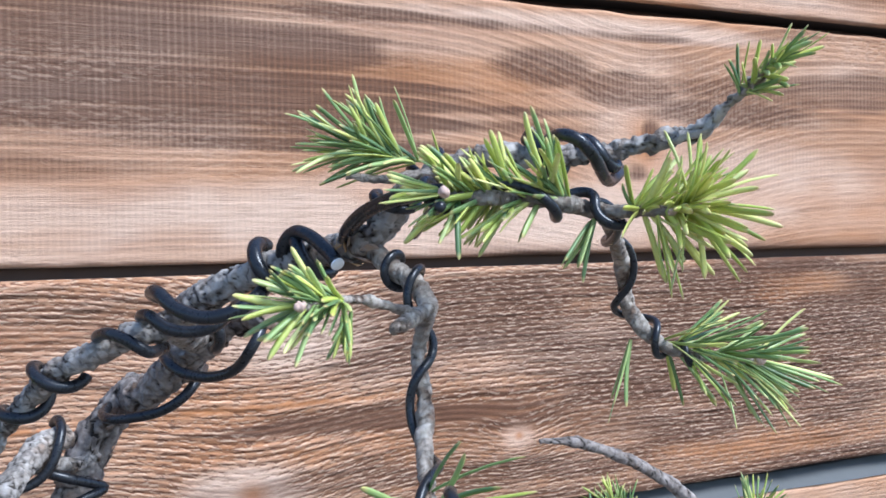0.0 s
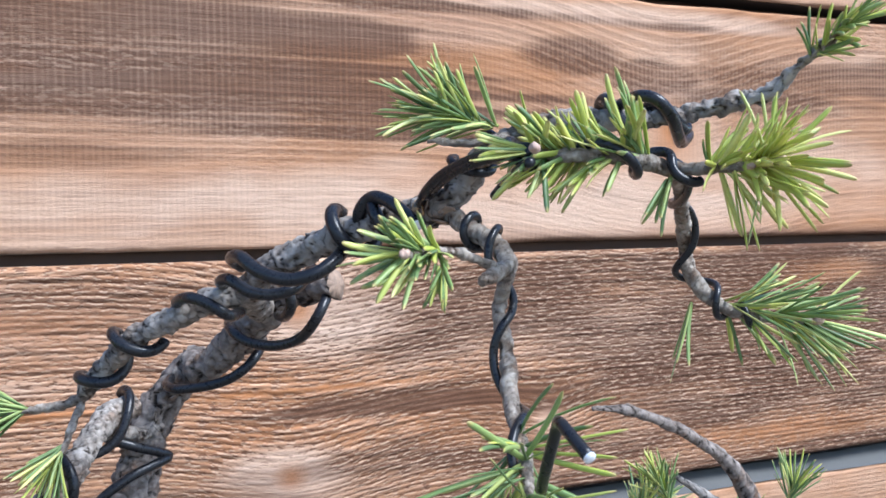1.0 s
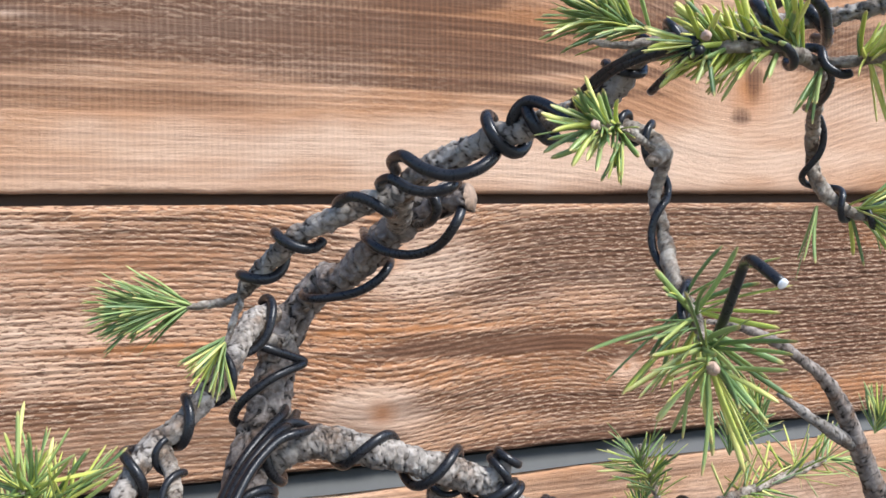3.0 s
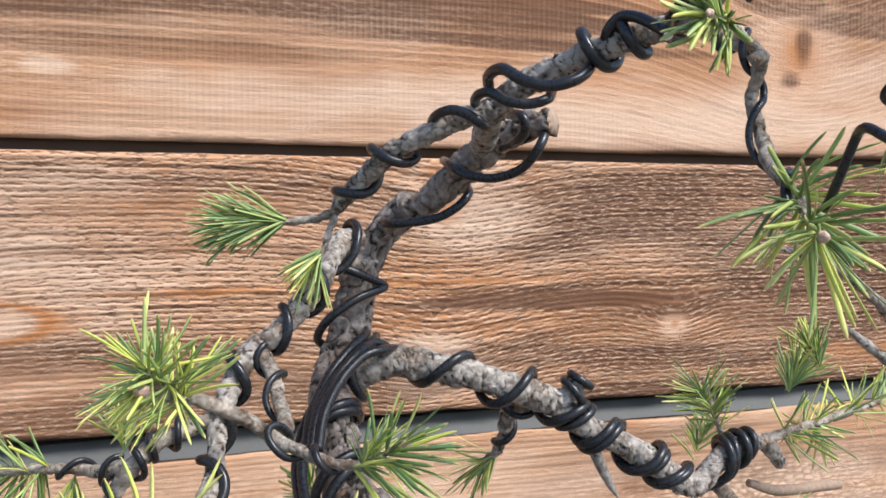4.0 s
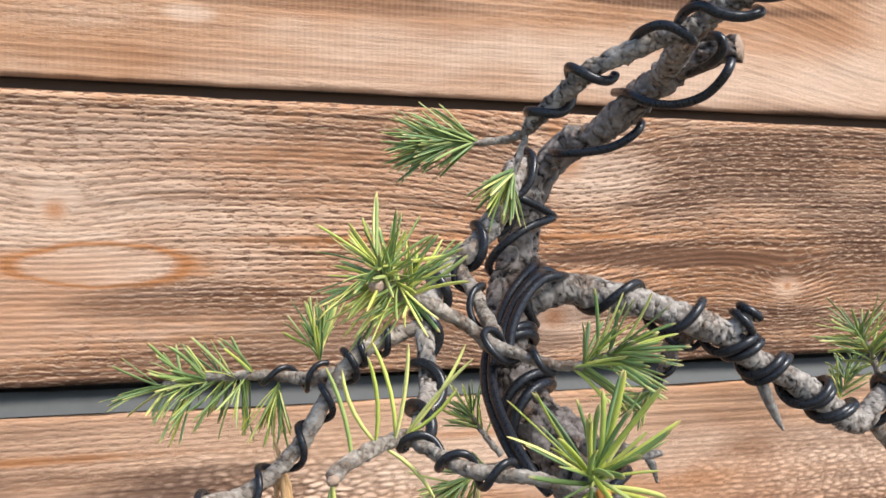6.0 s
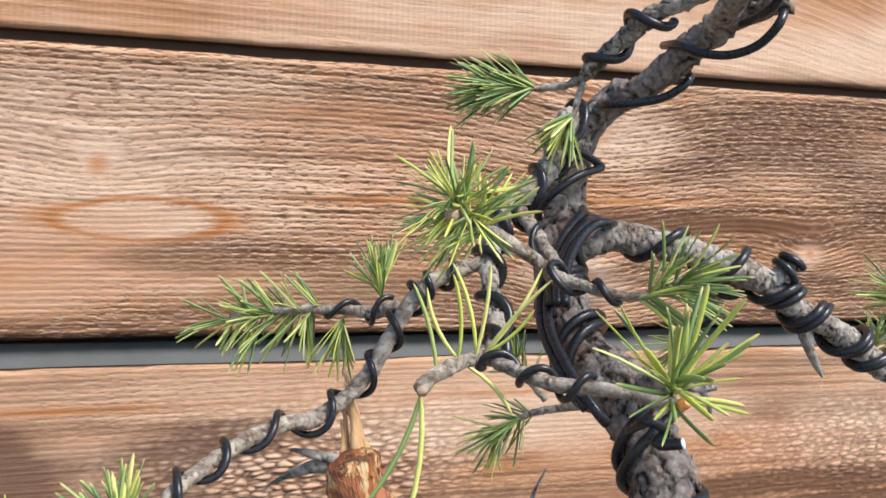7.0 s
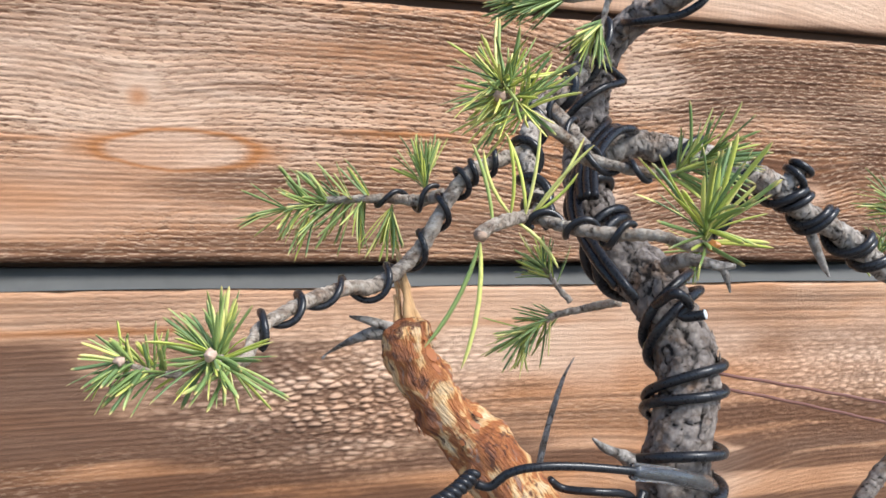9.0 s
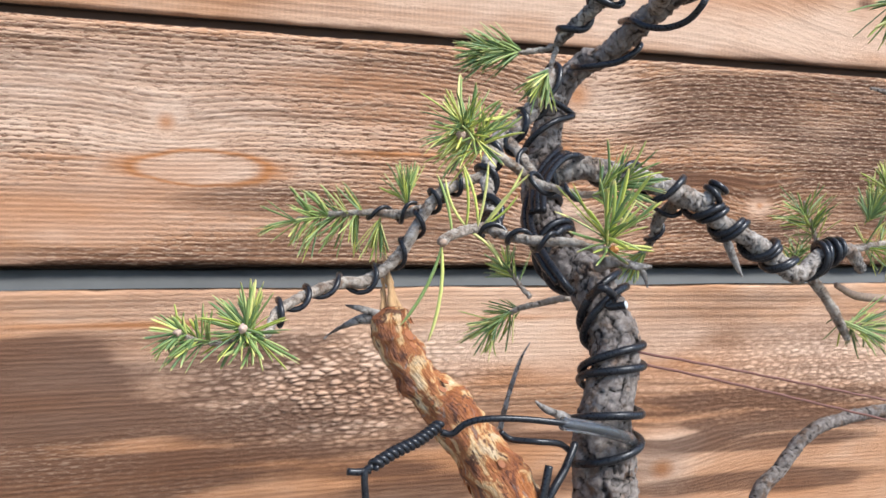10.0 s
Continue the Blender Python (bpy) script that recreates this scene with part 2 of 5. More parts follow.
board_mat = board_material()
ledge_mat = plain("grey_painted_ledge", (0.078, 0.077, 0.071), 0.7, 0, 0.4, 40)
dark_back = plain("dark_backing", (0.10, 0.056, 0.036), 0.9, 0, 0.3, 60)
soot_edge = plain("charred_board_edge", (0.07, 0.045, 0.03), 0.85, 0, 0.5, 120)


def ground_material():
    m, nt, p = material("gravelly_earth")
    n = tex(nt, 40, detail=8, rough=0.7)
    nt.links.new(ramp(nt, n, [(0.3, (0.10, 0.085, 0.07)), (0.6, (0.24, 0.21, 0.18)), (0.8, (0.34, 0.31, 0.28))]), p.inputs["Base Color"])
    p.inputs["Roughness"].default_value = 0.95
    bump(nt, p, n, 0.8, 0.01)
    return m


# ---- mesh builders ----
def mesh_object(name, verts, faces, mats, parent=None, label="", smooth=True, attrs=None, face_mat=None):
    me = bpy.data.meshes.new(name)
    me.from_pydata([tuple(v) for v in verts], [], faces)
    for mt in mats if isinstance(mats, (list, tuple)) else [mats]:
        me.materials.append(mt)
    if smooth:
        me.polygons.foreach_set("use_smooth", np.ones(len(me.polygons), bool))
    if face_mat is not None:
        me.polygons.foreach_set("material_index", np.asarray(face_mat, np.int32))
    for k, v in (attrs or {}).items():
        a = me.attributes.new(k, "FLOAT", "POINT")
        a.data.foreach_set("value", np.asarray(v, np.float32).ravel())
    me.update()
    ob = new(name, me)
    if parent is not None:
        ob.parent = parent
    if label:
        tagged(ob, label)
    return ob


def spline(points, step):
    """A smooth line through rows of x, y, z, r, in even steps."""
    a = np.asarray(points, float)
    p = np.vstack([2 * a[0] - a[1], a, 2 * a[-1] - a[-2]])
    out = []
    for i in range(1, len(p) - 2):
        p0, p1, p2, p3 = p[i - 1 : i + 3]
        u = np.linspace(0, 1, 40, endpoint=False)[:, None]
        out.append(0.5 * (2 * p1 + (p2 - p0) * u + (2 * p0 - 5 * p1 + 4 * p2 - p3) * u**2 + (3 * p1 - p0 - 3 * p2 + p3) * u**3))
    out = np.vstack(out + [p[-2:-1]])
    s = np.r_[0, np.cumsum(np.linalg.norm(np.diff(out[:, :3], axis=0), axis=1))]
    t = np.linspace(0, s[-1], max(3, int(s[-1] / step) + 1))
    return np.stack([np.interp(t, s, out[:, k]) for k in range(out.shape[1])], -1), t


def frames(line):
    tan = np.gradient(line, axis=0)
    tan /= np.linalg.norm(tan, axis=1, keepdims=True) + 1e-12
    n = np.cross(tan[0], (0.31, 0.2, 0.93))
    n /= np.linalg.norm(n)
    ns = []
    for t in tan:
        n = n - t * (n @ t)
        n /= np.linalg.norm(n)
        ns.append(n)
    ns = np.array(ns)
    return tan, ns, np.cross(tan, ns)


def sweep(line, radius, around, shape=None):
    """Rings along a line; shape(surface points, ring number) gives the offset out and the crack value."""
    tan, n, b = frames(line)
    ang = np.linspace(0, 2 * math.pi, around, endpoint=False)
    out = n[:, None] * np.cos(ang)[None, :, None] + b[:, None] * np.sin(ang)[None, :, None]
    surf = line[:, None] + out * radius[:, None, None]
    crack = np.ones(surf.shape[:2])
    if shape:
        off, crack = shape(surf, radius[:, None])
        surf = surf + out * off[..., None]
    k = len(line)
    verts = np.vstack([surf.reshape(-1, 3), line[:1] - tan[:1] * radius[0] * 0.15, line[-1:] + tan[-1:] * radius[-1] * 0.15])
    faces = []
    for i in range(k - 1):
        for j in range(around):
            j2 = (j + 1) % around
            faces.append((i * around + j, i * around + j2, (i + 1) * around + j2, (i + 1) * around + j))
    e0, e1 = k * around, k * around + 1
    side = len(faces)
    faces += [(e0, (j + 1) % around, j) for j in range(around)]
    faces += [(e1, (k - 1) * around + j, (k - 1) * around + (j + 1) % around) for j in range(around)]
    return verts, faces, np.r_[crack.ravel(), 1, 1], side


def plated(seed, size, depth):
    """Old pine bark: plates with cracks between them."""
    def f(p, r):
        q = p / size * np.array([1, 1, 0.5]) + 0.45 * np.stack([fbm(p / size * 1.3, seed + 5 + i, 2) for i in range(3)], -1)
        d1, d2, val = cells(q, seed)
        crack = np.clip((d2 - d1) * 5.0, 0, 1)
        e1, e2, val2 = cells(q * 2.1 + 3.1, seed + 50)
        chip = np.clip((e2 - e1) * 6.0, 0, 1)
        rough = fbm(p / size * 5.0, seed + 1, 3)
        off = depth * (0.75 * np.sqrt(crack) + 1.3 * (val - 0.5) + 0.5 * chip * (val2 > 0.62) + 0.32 * rough - 0.6) + r * 0.10 * fbm(p / (r.max() * 3), seed + 3, 2)
        return off, np.clip(0.10 + crack * (0.55 + 0.45 * val) - 0.25 * (1 - chip) * (val2 > 0.62) + 0.1 * rough, 0, 1)
    return f


def knobbly(seed, size, depth):
    """Young bark: short leaf-scar scales and swellings."""
    def f(p, r):
        d1, d2, val = cells(p / size, seed)
        bumpy = fbm(p / size * 0.7, seed + 2, 3)
        return depth * (0.9 * (1 - d1) + 0.8 * bumpy - 0.4), np.clip(0.22 + (d2 - d1) * 2.2 + 0.25 * bumpy, 0, 1)
    return f


def peeled(seed, size, depth):
    """A peeled limb: lumps and torn ridges."""
    def f(p, r):
        return depth * (1.1 * fbm(p / size, seed, 2) + 0.5 * np.abs(fbm(p / size * 2.6, seed + 3, 3))), np.ones(p.shape[:2])
    return f


limbs = {}


def limb(key, name, parent, mat, points, around=20, step=0.0008, shape=None, label="", end=None):
    pts, s = spline(points, step)
    line, radius = pts[:, :3], np.maximum(pts[:, 3], 0.0002)
    verts, faces, crack, side = sweep(line, radius, around, shape)
    fm = np.zeros(len(faces), int)
    mats = [mat]
    if end:
        mats.append(end)
        fm[-around:] = 1
    ang = np.linspace(0, 2 * math.pi, around, endpoint=False)
    extra = {"round_x": np.r_[(radius[:, None] * np.cos(ang)).ravel(), 0, 0], "round_y": np.r_[(radius[:, None] * np.sin(ang)).ravel(), 0, 0], "length": np.r_[np.repeat(s, around), s[0], s[-1]]}
    ob = mesh_object(name, verts, faces, mats, parent, label, attrs={"crack": crack, **extra}, face_mat=fm)
    limbs[key] = (ob, line, radius, s)
    return ob


def tube(name, line, r, mat, parent=None, around=10, label=""):
    verts, faces, _, _ = sweep(np.asarray(line, float), np.full(len(line), r), around)
    return mesh_object(name, verts, faces, mat, parent, label)


def disc(name, at, way, r, mat, parent):
    """A snipped wire end: a thin disc with a raised nick across it."""
    line = np.array([Vector(at) + Vector(way).normalized() * d for d in (0.0, 0.0004, 0.0007)])
    verts, faces, _, _ = sweep(line, np.array([r * 0.98, r * 0.96, r * 0.6]), 14)
    return mesh_object(name, verts, faces, mat, parent, "bright cut aluminium end", smooth=False)


def coil(key, turns, hand, r, ends=(0.35, 0.35), label="black anodised aluminium wire coiled round a pine branch", cut=False):
    """Wire wound round a limb; turns are the places along it where the wire crosses the side that faces the viewer."""
    r = r * 1.22
    ob, line, radius, s = limbs[key]
    turns = list(turns)
    if len(turns) == 1:
        turns = [turns[0] - 0.004, turns[0] + 0.004]
    k = np.arange(len(turns))
    lead0, lead1 = (turns[1] - turns[0]) * ends[0], (turns[-1] - turns[-2]) * ends[1]
    ss = np.r_[turns[0] - lead0, turns, turns[-1] + lead1]
    kk = np.r_[-ends[0], k, k[-1] + ends[1]]
    q = np.linspace(kk[0], kk[-1], int((kk[-1] - kk[0]) * 42) + 8)
    at = np.clip(np.interp(q, kk, ss), s[0], s[-1])
    soft = np.convolve(np.pad(at, 10, mode="edge"), np.ones(21) / 21, "valid")
    c = np.stack([np.interp(soft, s, line[:, i]) for i in range(3)], -1)
    rad = np.interp(soft, s, radius) * 1.07 + r * 0.95 + 0.0003
    axis = np.stack([np.interp(soft, s, np.gradient(line[:, i], s)) for i in range(3)], -1)
    axis = np.stack([np.convolve(np.pad(axis[:, i], 8, mode="edge"), np.ones(17) / 17, "valid") for i in range(3)], -1)
    axis /= np.linalg.norm(axis, axis=1, keepdims=True)
    front = np.array([-0.3, -0.95, 0.05]) - axis * (axis @ np.array([-0.3, -0.95, 0.05]))[:, None]
    front /= np.linalg.norm(front, axis=1, keepdims=True)
    sideways = np.cross(axis, front)
    th = 2 * math.pi * hand * q
    loose = 1 + 0.10 * np.sin(q * 2.3 + len(turns))
    path = c + (front * np.cos(th)[:, None] + sideways * np.sin(th)[:, None]) * (rad * loose)[:, None]
    w = tube("training_wire", path, r, wire_black)
    tagged(w, label, "wire", "training wires")
    if cut:
        disc("cut_end", path[-1], path[-1] - path[-2], r, cut_metal, w)
    return w


def free_wire(points, r, label, cut=(False, False), mat=None, name="training_wire", step=0.0015):
    r = r * 1.18
    pts, _ = spline([(*p, r) for p in points], step)
    w = tube(name, pts[:, :3], r, mat or wire_black)
    tagged(w, label, "wire", "training wires")
    for on, a, b in ((cut[0], pts[0, :3], pts[1, :3]), (cut[1], pts[-1, :3], pts[-2, :3])):
        if on:
            disc("cut_end", a, a - b, r, cut_metal, w)
    return w


def tuft(key, base, tip, n, length, lo, hi, yellow, up, width=0.0006):
    """Needles in pairs along a shoot from base to tip, leaning forward by lo to hi degrees."""
    rng = np.random.default_rng(int(abs(base[0] * 1e5)) + n)
    base, tip = np.array(base), np.array(tip)
    axis = tip - base
    axis = axis / (np.linalg.norm(axis) + 1e-9)
    u = np.cross(axis, (0.2, 0.9, 0.37))
    u /= np.linalg.norm(u)
    v = np.cross(axis, u)
    verts, faces, along = [], [], []
    segs, ring = 6, 5
    for i in range(n // 2):
        f = rng.random() ** 0.8
        root = base + (tip - base) * f + rng.normal(0, 0.0004, 3)
        az = rng.random() * 2 * math.pi
        lean = radians(lo + (hi - lo) * (1 - 0.55 * f) * rng.random() ** 0.7)
        if f > 0.85:
            lean = radians(hi * rng.random())
        for twin in (-1, 1):
            a2, l2 = az + twin * rng.uniform(0.05, 0.25), lean + twin * rng.uniform(0.02, 0.12)
            way = axis * math.cos(l2) + (u * math.cos(a2) + v * math.sin(a2)) * math.sin(l2)
            way = way + np.array([0, 0, up]) * 0.7
            way /= np.linalg.norm(way)
            ln = length * rng.uniform(0.62, 1.12)
            bend = np.cross(way, rng.normal(0, 1, 3))
            bend = bend / (np.linalg.norm(bend) + 1e-9) * ln * rng.uniform(0.02, 0.2) + np.array([0, 0, -ln * 0.05])
            flat = np.cross(way, rng.normal(0, 1, 3))
            flat /= np.linalg.norm(flat) + 1e-9
            thick = np.cross(way, flat)
            wd = width * rng.uniform(0.8, 1.25)
            o = len(verts)
            for j in range(segs + 1):
                t = (0.0, 0.14, 0.4, 0.68, 0.88, 0.965, 1.0)[j]
                c = root + way * ln * t + bend * t * t
                w = wd * (0.7, 0.95, 1.0, 1.0, 0.93, 0.7, 0.22)[j]
                for x, y in ((-1, 0.12), (-0.55, -0.32), (0.55, -0.32), (1, 0.12), (0, 0.34)):
                    verts.append(c + flat * w * x + thick * w * y)
                    along.append(t)
            for j in range(segs):
                for q in range(ring):
                    q2 = (q + 1) % ring
                    faces.append((o + j * ring + q, o + j * ring + q2, o + (j + 1) * ring + q2, o + (j + 1) * ring + q))
    parent = limbs[key][0]
    return mesh_object("needle_tuft", verts, faces, needle_mat(yellow), parent, attrs={"along": along})


def needles(key, ends, width, yellow):
    """Single long needles, each from a root to a tip, gently bowed."""
    rng = np.random.default_rng(len(ends) + 3)
    verts, faces, along = [], [], []
    for root, tip in ends:
        root, tip = np.array(root), np.array(tip)
        way = (tip - root) / np.linalg.norm(tip - root)
        flat = np.cross(way, (0.1, 1.0, 0.2))
        flat /= np.linalg.norm(flat)
        thick = np.cross(way, flat)
        bow = flat * rng.uniform(-0.10, 0.10) * np.linalg.norm(tip - root)
        o = len(verts)
        for t, k in ((0.0, 0.6), (0.1, 0.85), (0.25, 1.0), (0.45, 1.0), (0.65, 1.0), (0.82, 0.9), (0.94, 0.65), (1.0, 0.2)):
            c = root + (tip - root) * t + bow * 4 * t * (1 - t)
            for x, y in ((-1, 0.12), (-0.55, -0.32), (0.55, -0.32), (1, 0.12), (0, 0.34)):
                verts.append(c + (flat * x + thick * y) * width * k)
                along.append(t)
        faces += [(o + j * 5 + q, o + j * 5 + (q + 1) % 5, o + (j + 1) * 5 + (q + 1) % 5, o + (j + 1) * 5 + q) for j in range(7) for q in range(5)]
    return mesh_object("needle_tuft", verts, faces, needle_mat(yellow), limbs[key][0], attrs={"along": along})


def bud(key, at, r, way, mat=None, name="bud"):
    """A bud: a ragged cone of overlapping scales."""
    way = np.array(Vector(way).normalized())
    line = np.array([np.array(at) + way * r * t for t in np.linspace(-0.9, 1.5, 14)])
    rad = r * np.sin(np.linspace(0.25, 1, 14) * math.pi) ** 0.6
    verts, faces, _, _ = sweep(line, np.maximum(rad, r * 0.08), 14, knobbly(int(at[0] * 1e4) & 255, r * 0.45, r * 0.35))
    return mesh_object(name, verts, faces, mat or bud_mat, limbs[key][0], "pinkish scaly bud")


# ---- wall of brushed, scorched boards ----
X0, X1 = -0.62, 1.02


def board(z0, z1, seed, kind, knots, burns, warms, pales):
    """A board with worn grain: ridges of hard late wood, hollows between, burnt streaks, knots that bend the grain."""
    nx, nz = int((X1 - X0) / 0.0016), int((z1 - z0) / (0.00075 if kind == "rough" else 0.001))
    x, z = np.meshgrid(np.linspace(X0, X1, nx), np.linspace(z0, z1, nz), indexing="ij")
    p = lambda sx, sz, off=0.0: np.stack([x * sx + off, z * sz, np.full_like(x, seed * 3.7 + off)], -1)
    pitch = {"rough": 0.0043, "planed": 0.0060, "flaky": 0.0042}[kind]
    calm = 0.45 if kind == "rough" else 0.8
    g = (z + 0.008 * calm * fbm(p(0.9, 1.8), seed, 3) + 0.0009 * calm * fbm(p(9, 34), seed + 4, 3)) / pitch
    heart = np.zeros_like(x)
    for kx, kz, a, b, lift in knots:
        d = ((x - kx) / a) ** 2 + ((z - kz) / b) ** 2
        g = g + lift * np.exp(-d * 0.35)
        heart = np.maximum(heart, np.exp(-d * 2.2))
    f = g - np.floor(g)
    ring = np.floor(g)
    each = rnd(ring, ring * 0, ring * 0, seed)
    late = np.clip(np.minimum(f * 1.35, (1 - f) * 5.5), 0, 1)
    late = late * (0.45 + 0.55 * each) * (1 - 0.75 * heart) * (0.55 if kind == "flaky" else 1.0)
    belt = np.clip(vnoise(np.stack([x * 1.1, g * 0.30, np.full_like(x, seed * 1.3)], -1), seed + 61) * 1.6 + vnoise(np.stack([x * 4.0, g * 0.9, np.full_like(x, seed * 2.1)], -1), seed + 63) * 0.9 - 0.15, 0, 0.55) / 0.55
    wide = fbm(p(2.2, 14), seed + 9, 3)
    char = np.clip((fbm(p(3.5, 30), seed + 11, 4) * 0.8 + wide * 0.7 + (each - 0.75) * 0.9) * 1.5 - 0.1, 0, 1) * 0.6
    warm = np.clip(fbm(p(3, 22, 5.0), seed + 17, 3) * 1.1 + (0.12 if kind == "planed" else -0.15), 0, 1) * 0.6
    for kx, kz, a, b, w in warms:
        d = np.sqrt(((x - kx) / a) ** 2 + ((z - kz) / b) ** 2) + 0.14 * fbm(p(26, 60), seed + 19, 3)
        thin = 7.5 - 5.5 * np.clip(np.abs(x - kx) / a, 0, 1)
        warm = np.maximum(warm, w * np.clip(1.1 - np.abs(d - 0.85) * thin, 0, 1) if a > 0.04 and b > 0.005 else w * np.clip(1.2 - d, 0, 1))
    pale = np.clip(fbm(p(2.5, 12, 9.0), seed + 21, 3) * 1.2 - 0.25, 0, 1) * 0.55
    spot = np.zeros_like(x)
    for kx, kz, a, b, w in pales:
        d = ((x - kx) / a) ** 2 + ((z - kz) / b) ** 2 + 0.4 * fbm(p(20, 40), seed + 23, 2)
        pale = np.maximum(pale, w * np.clip(1.2 - d, 0, 1))
        spot = np.maximum(spot, w * np.clip(1.2 - d, 0, 1))
    core = np.zeros_like(x)
    for kx, kz, a, b, lift in knots:
        d = np.sqrt(((x - kx) / (a * 0.30)) ** 2 + ((z - kz) / (b * 0.36)) ** 2)
        core = np.maximum(core, np.clip(1.2 - d, 0, 1))
        pale = np.maximum(pale, 0.75 * np.clip(1.3 - d * 0.42, 0, 1) * (1 - core))
    warm = np.maximum(warm, core * 0.75)
    char = char * (1 - 0.75 * np.clip(pale * 1.2, 0, 1)) * (1 - 0.7 * core)
    for kx, kz, a, b, w in burns:
        d = ((x - kx) / a) ** 2 + ((z - kz) / b) ** 2 + 0.8 * fbm(p(9, 40), seed + 13, 3)
        if w > 0.93:
            spot = np.maximum(spot, np.clip(1.3 * (1.15 - d), 0, 1))
        char = np.maximum(char, w * np.clip(1.3 * (1.15 - d), 0, 1) * ({'flaky': 0.9, 'planed': 0.88}.get(kind, 0.85) + 0.3 * np.clip(late * 1.6 + 0.3 * vnoise(p(90, 260), seed + 3), 0, 1)))
    torn = np.clip((fbm(p(5, 13), seed + 37, 3) * 0.7 + 0.72) * (1 - core) * {"rough": 1.0, "planed": 0.22, "flaky": 0.26}[kind] * (1 - 0.85 * np.clip(spot, 0, 1)), 0, 1)
    if kind == "rough":
        lip = np.clip((fbm(p(40, 260), seed + 53, 2)) * 1.6, 0, 1)
        depth = 0.0009 * late * (0.6 + torn) + 0.0012 * lip * torn
        char = np.clip(char + 0.14 * late + 0.32 * np.clip((x - 0.2) / 0.12, 0, 1) * (0.5 + 0.5 * belt) * (1 - spot), 0, 1)
        pale = np.clip(pale + 0.25 * lip, 0, 1)
    elif kind == "flaky":
        patch = np.exp(-(((x + 0.06) / 0.13) ** 2 + ((z - 0.09) / 0.055) ** 2) * 1.3) + 0.55 * np.exp(-(((x - 0.45) / 0.2) ** 2 + ((z - 0.08) / 0.05) ** 2))
        d1, d2, _ = cells(p(95, 260), seed + 41)
        chip = np.clip((d2 - d1) * 2.2, 0, 1)
        depth = 0.0010 * late + 0.0026 * chip * patch
        scorch = np.clip(0.25 + np.exp(-((x + 0.36) / 0.28) ** 2) + 0.9 * np.exp(-(((x - 0.36) / 0.2) ** 2 + ((z - 0.02) / 0.045) ** 2)), 0, 1) * np.clip((0.168 - z) / 0.03, 0, 1)
        char = np.clip(char + (0.95 * belt + 0.3 * late) * scorch * np.clip(1 - patch, 0, 1), 0, 1)
        char = np.clip(char + patch * (0.70 - chip) * 1.5, 0, 1)
        pale = np.clip(pale + 0.9 * patch * chip, 0, 1)
    else:
        saw = 0.5 + 0.5 * np.sin(x / 0.0044 * 2 * math.pi + 1.5 * vnoise(p(40, 9), seed + 2))
        mark = np.clip(0.55 + fbm(p(3, 9), seed + 43, 2), 0, 1)
        depth = 0.00045 * late + 0.00016 * saw * mark
        scorch = np.clip((z - 0.465) / 0.04, 0.12, 1) * np.clip(1 - (x - 0.14) / 0.25, 0.15, 1)
        char = np.clip(char + (0.65 * belt + 0.75 * late * (0.3 + 0.7 * belt)) * scorch, 0, 1)
        char = np.clip(char + 0.30 * (saw - 0.5) * mark * (0.35 + char + late * 0.5), 0, 1)
    depth = depth * (1 - 0.6 * core)
    edge = np.minimum(z - z0, z1 - z) + 0.0015 * fbm(p(30, 60), seed + 47, 2)
    char = np.clip(char + 0.75 * np.clip(1 - (z - z0) / 0.010 + 0.5 * wide, 0, 1) ** 2, 0, 1)
    rounding = 0.0035 * np.clip(1 - edge / 0.0035, 0, 1.3) ** 2
    y = -depth + rounding
    co = np.stack([x, y, z], -1).reshape(-1, 3)
    idx = np.arange(nx * nz).reshape(nx, nz)
    quads = np.stack([idx[:-1, :-1], idx[1:, :-1], idx[1:, 1:], idx[:-1, 1:]], -1).reshape(-1, 4)
    n = len(co)
    back = [(X0, 0.03, z0), (X1, 0.03, z0), (X1, 0.03, z1), (X0, 0.03, z1)]
    me = bpy.data.meshes.new("board")
    faces = quads.tolist() + [(idx[0, 0], n, n + 1, idx[-1, 0])[::-1], (idx[0, -1], idx[-1, -1], n + 2, n + 3)[::-1], (n, n + 3, n + 2, n + 1)]
    me.from_pydata(np.vstack([co, back]).tolist(), [], faces)
    me.polygons.foreach_set("use_smooth", np.r_[np.ones(len(quads), bool), np.zeros(3, bool)])
    me.materials.append(board_mat)
    me.materials.append(soot_edge)
    me.polygons.foreach_set("material_index", np.r_[np.zeros(len(quads), np.int32), np.ones(3, np.int32)])
    for k, v in (("late", late), ("char", np.clip(char, 0, 0.96)), ("warm", warm), ("pale", np.clip(pale, 0, 1)), ("torn", torn), ("grain", g + seed * 100)):
        a = me.attributes.new(k, "FLOAT", "POINT")
        a.data.foreach_set("value", np.r_[v.ravel(), 0, 0, 0, 0].astype(np.float32))
    me.update()
    ob = new("board", me)
    ob.parent = wall
    return ob


def box(name, x0, x1, y0, y1, z0, z1, mat, parent=None):
    v = [(x, y, z) for x in (x0, x1) for y in (y0, y1) for z in (z0, z1)]
    f = [(0, 1, 3, 2), (4, 6, 7, 5), (0, 4, 5, 1), (2, 3, 7, 6), (0, 2, 6, 4), (1, 5, 7, 3)]
    return mesh_object(name, v, f, mat, parent, smooth=False)


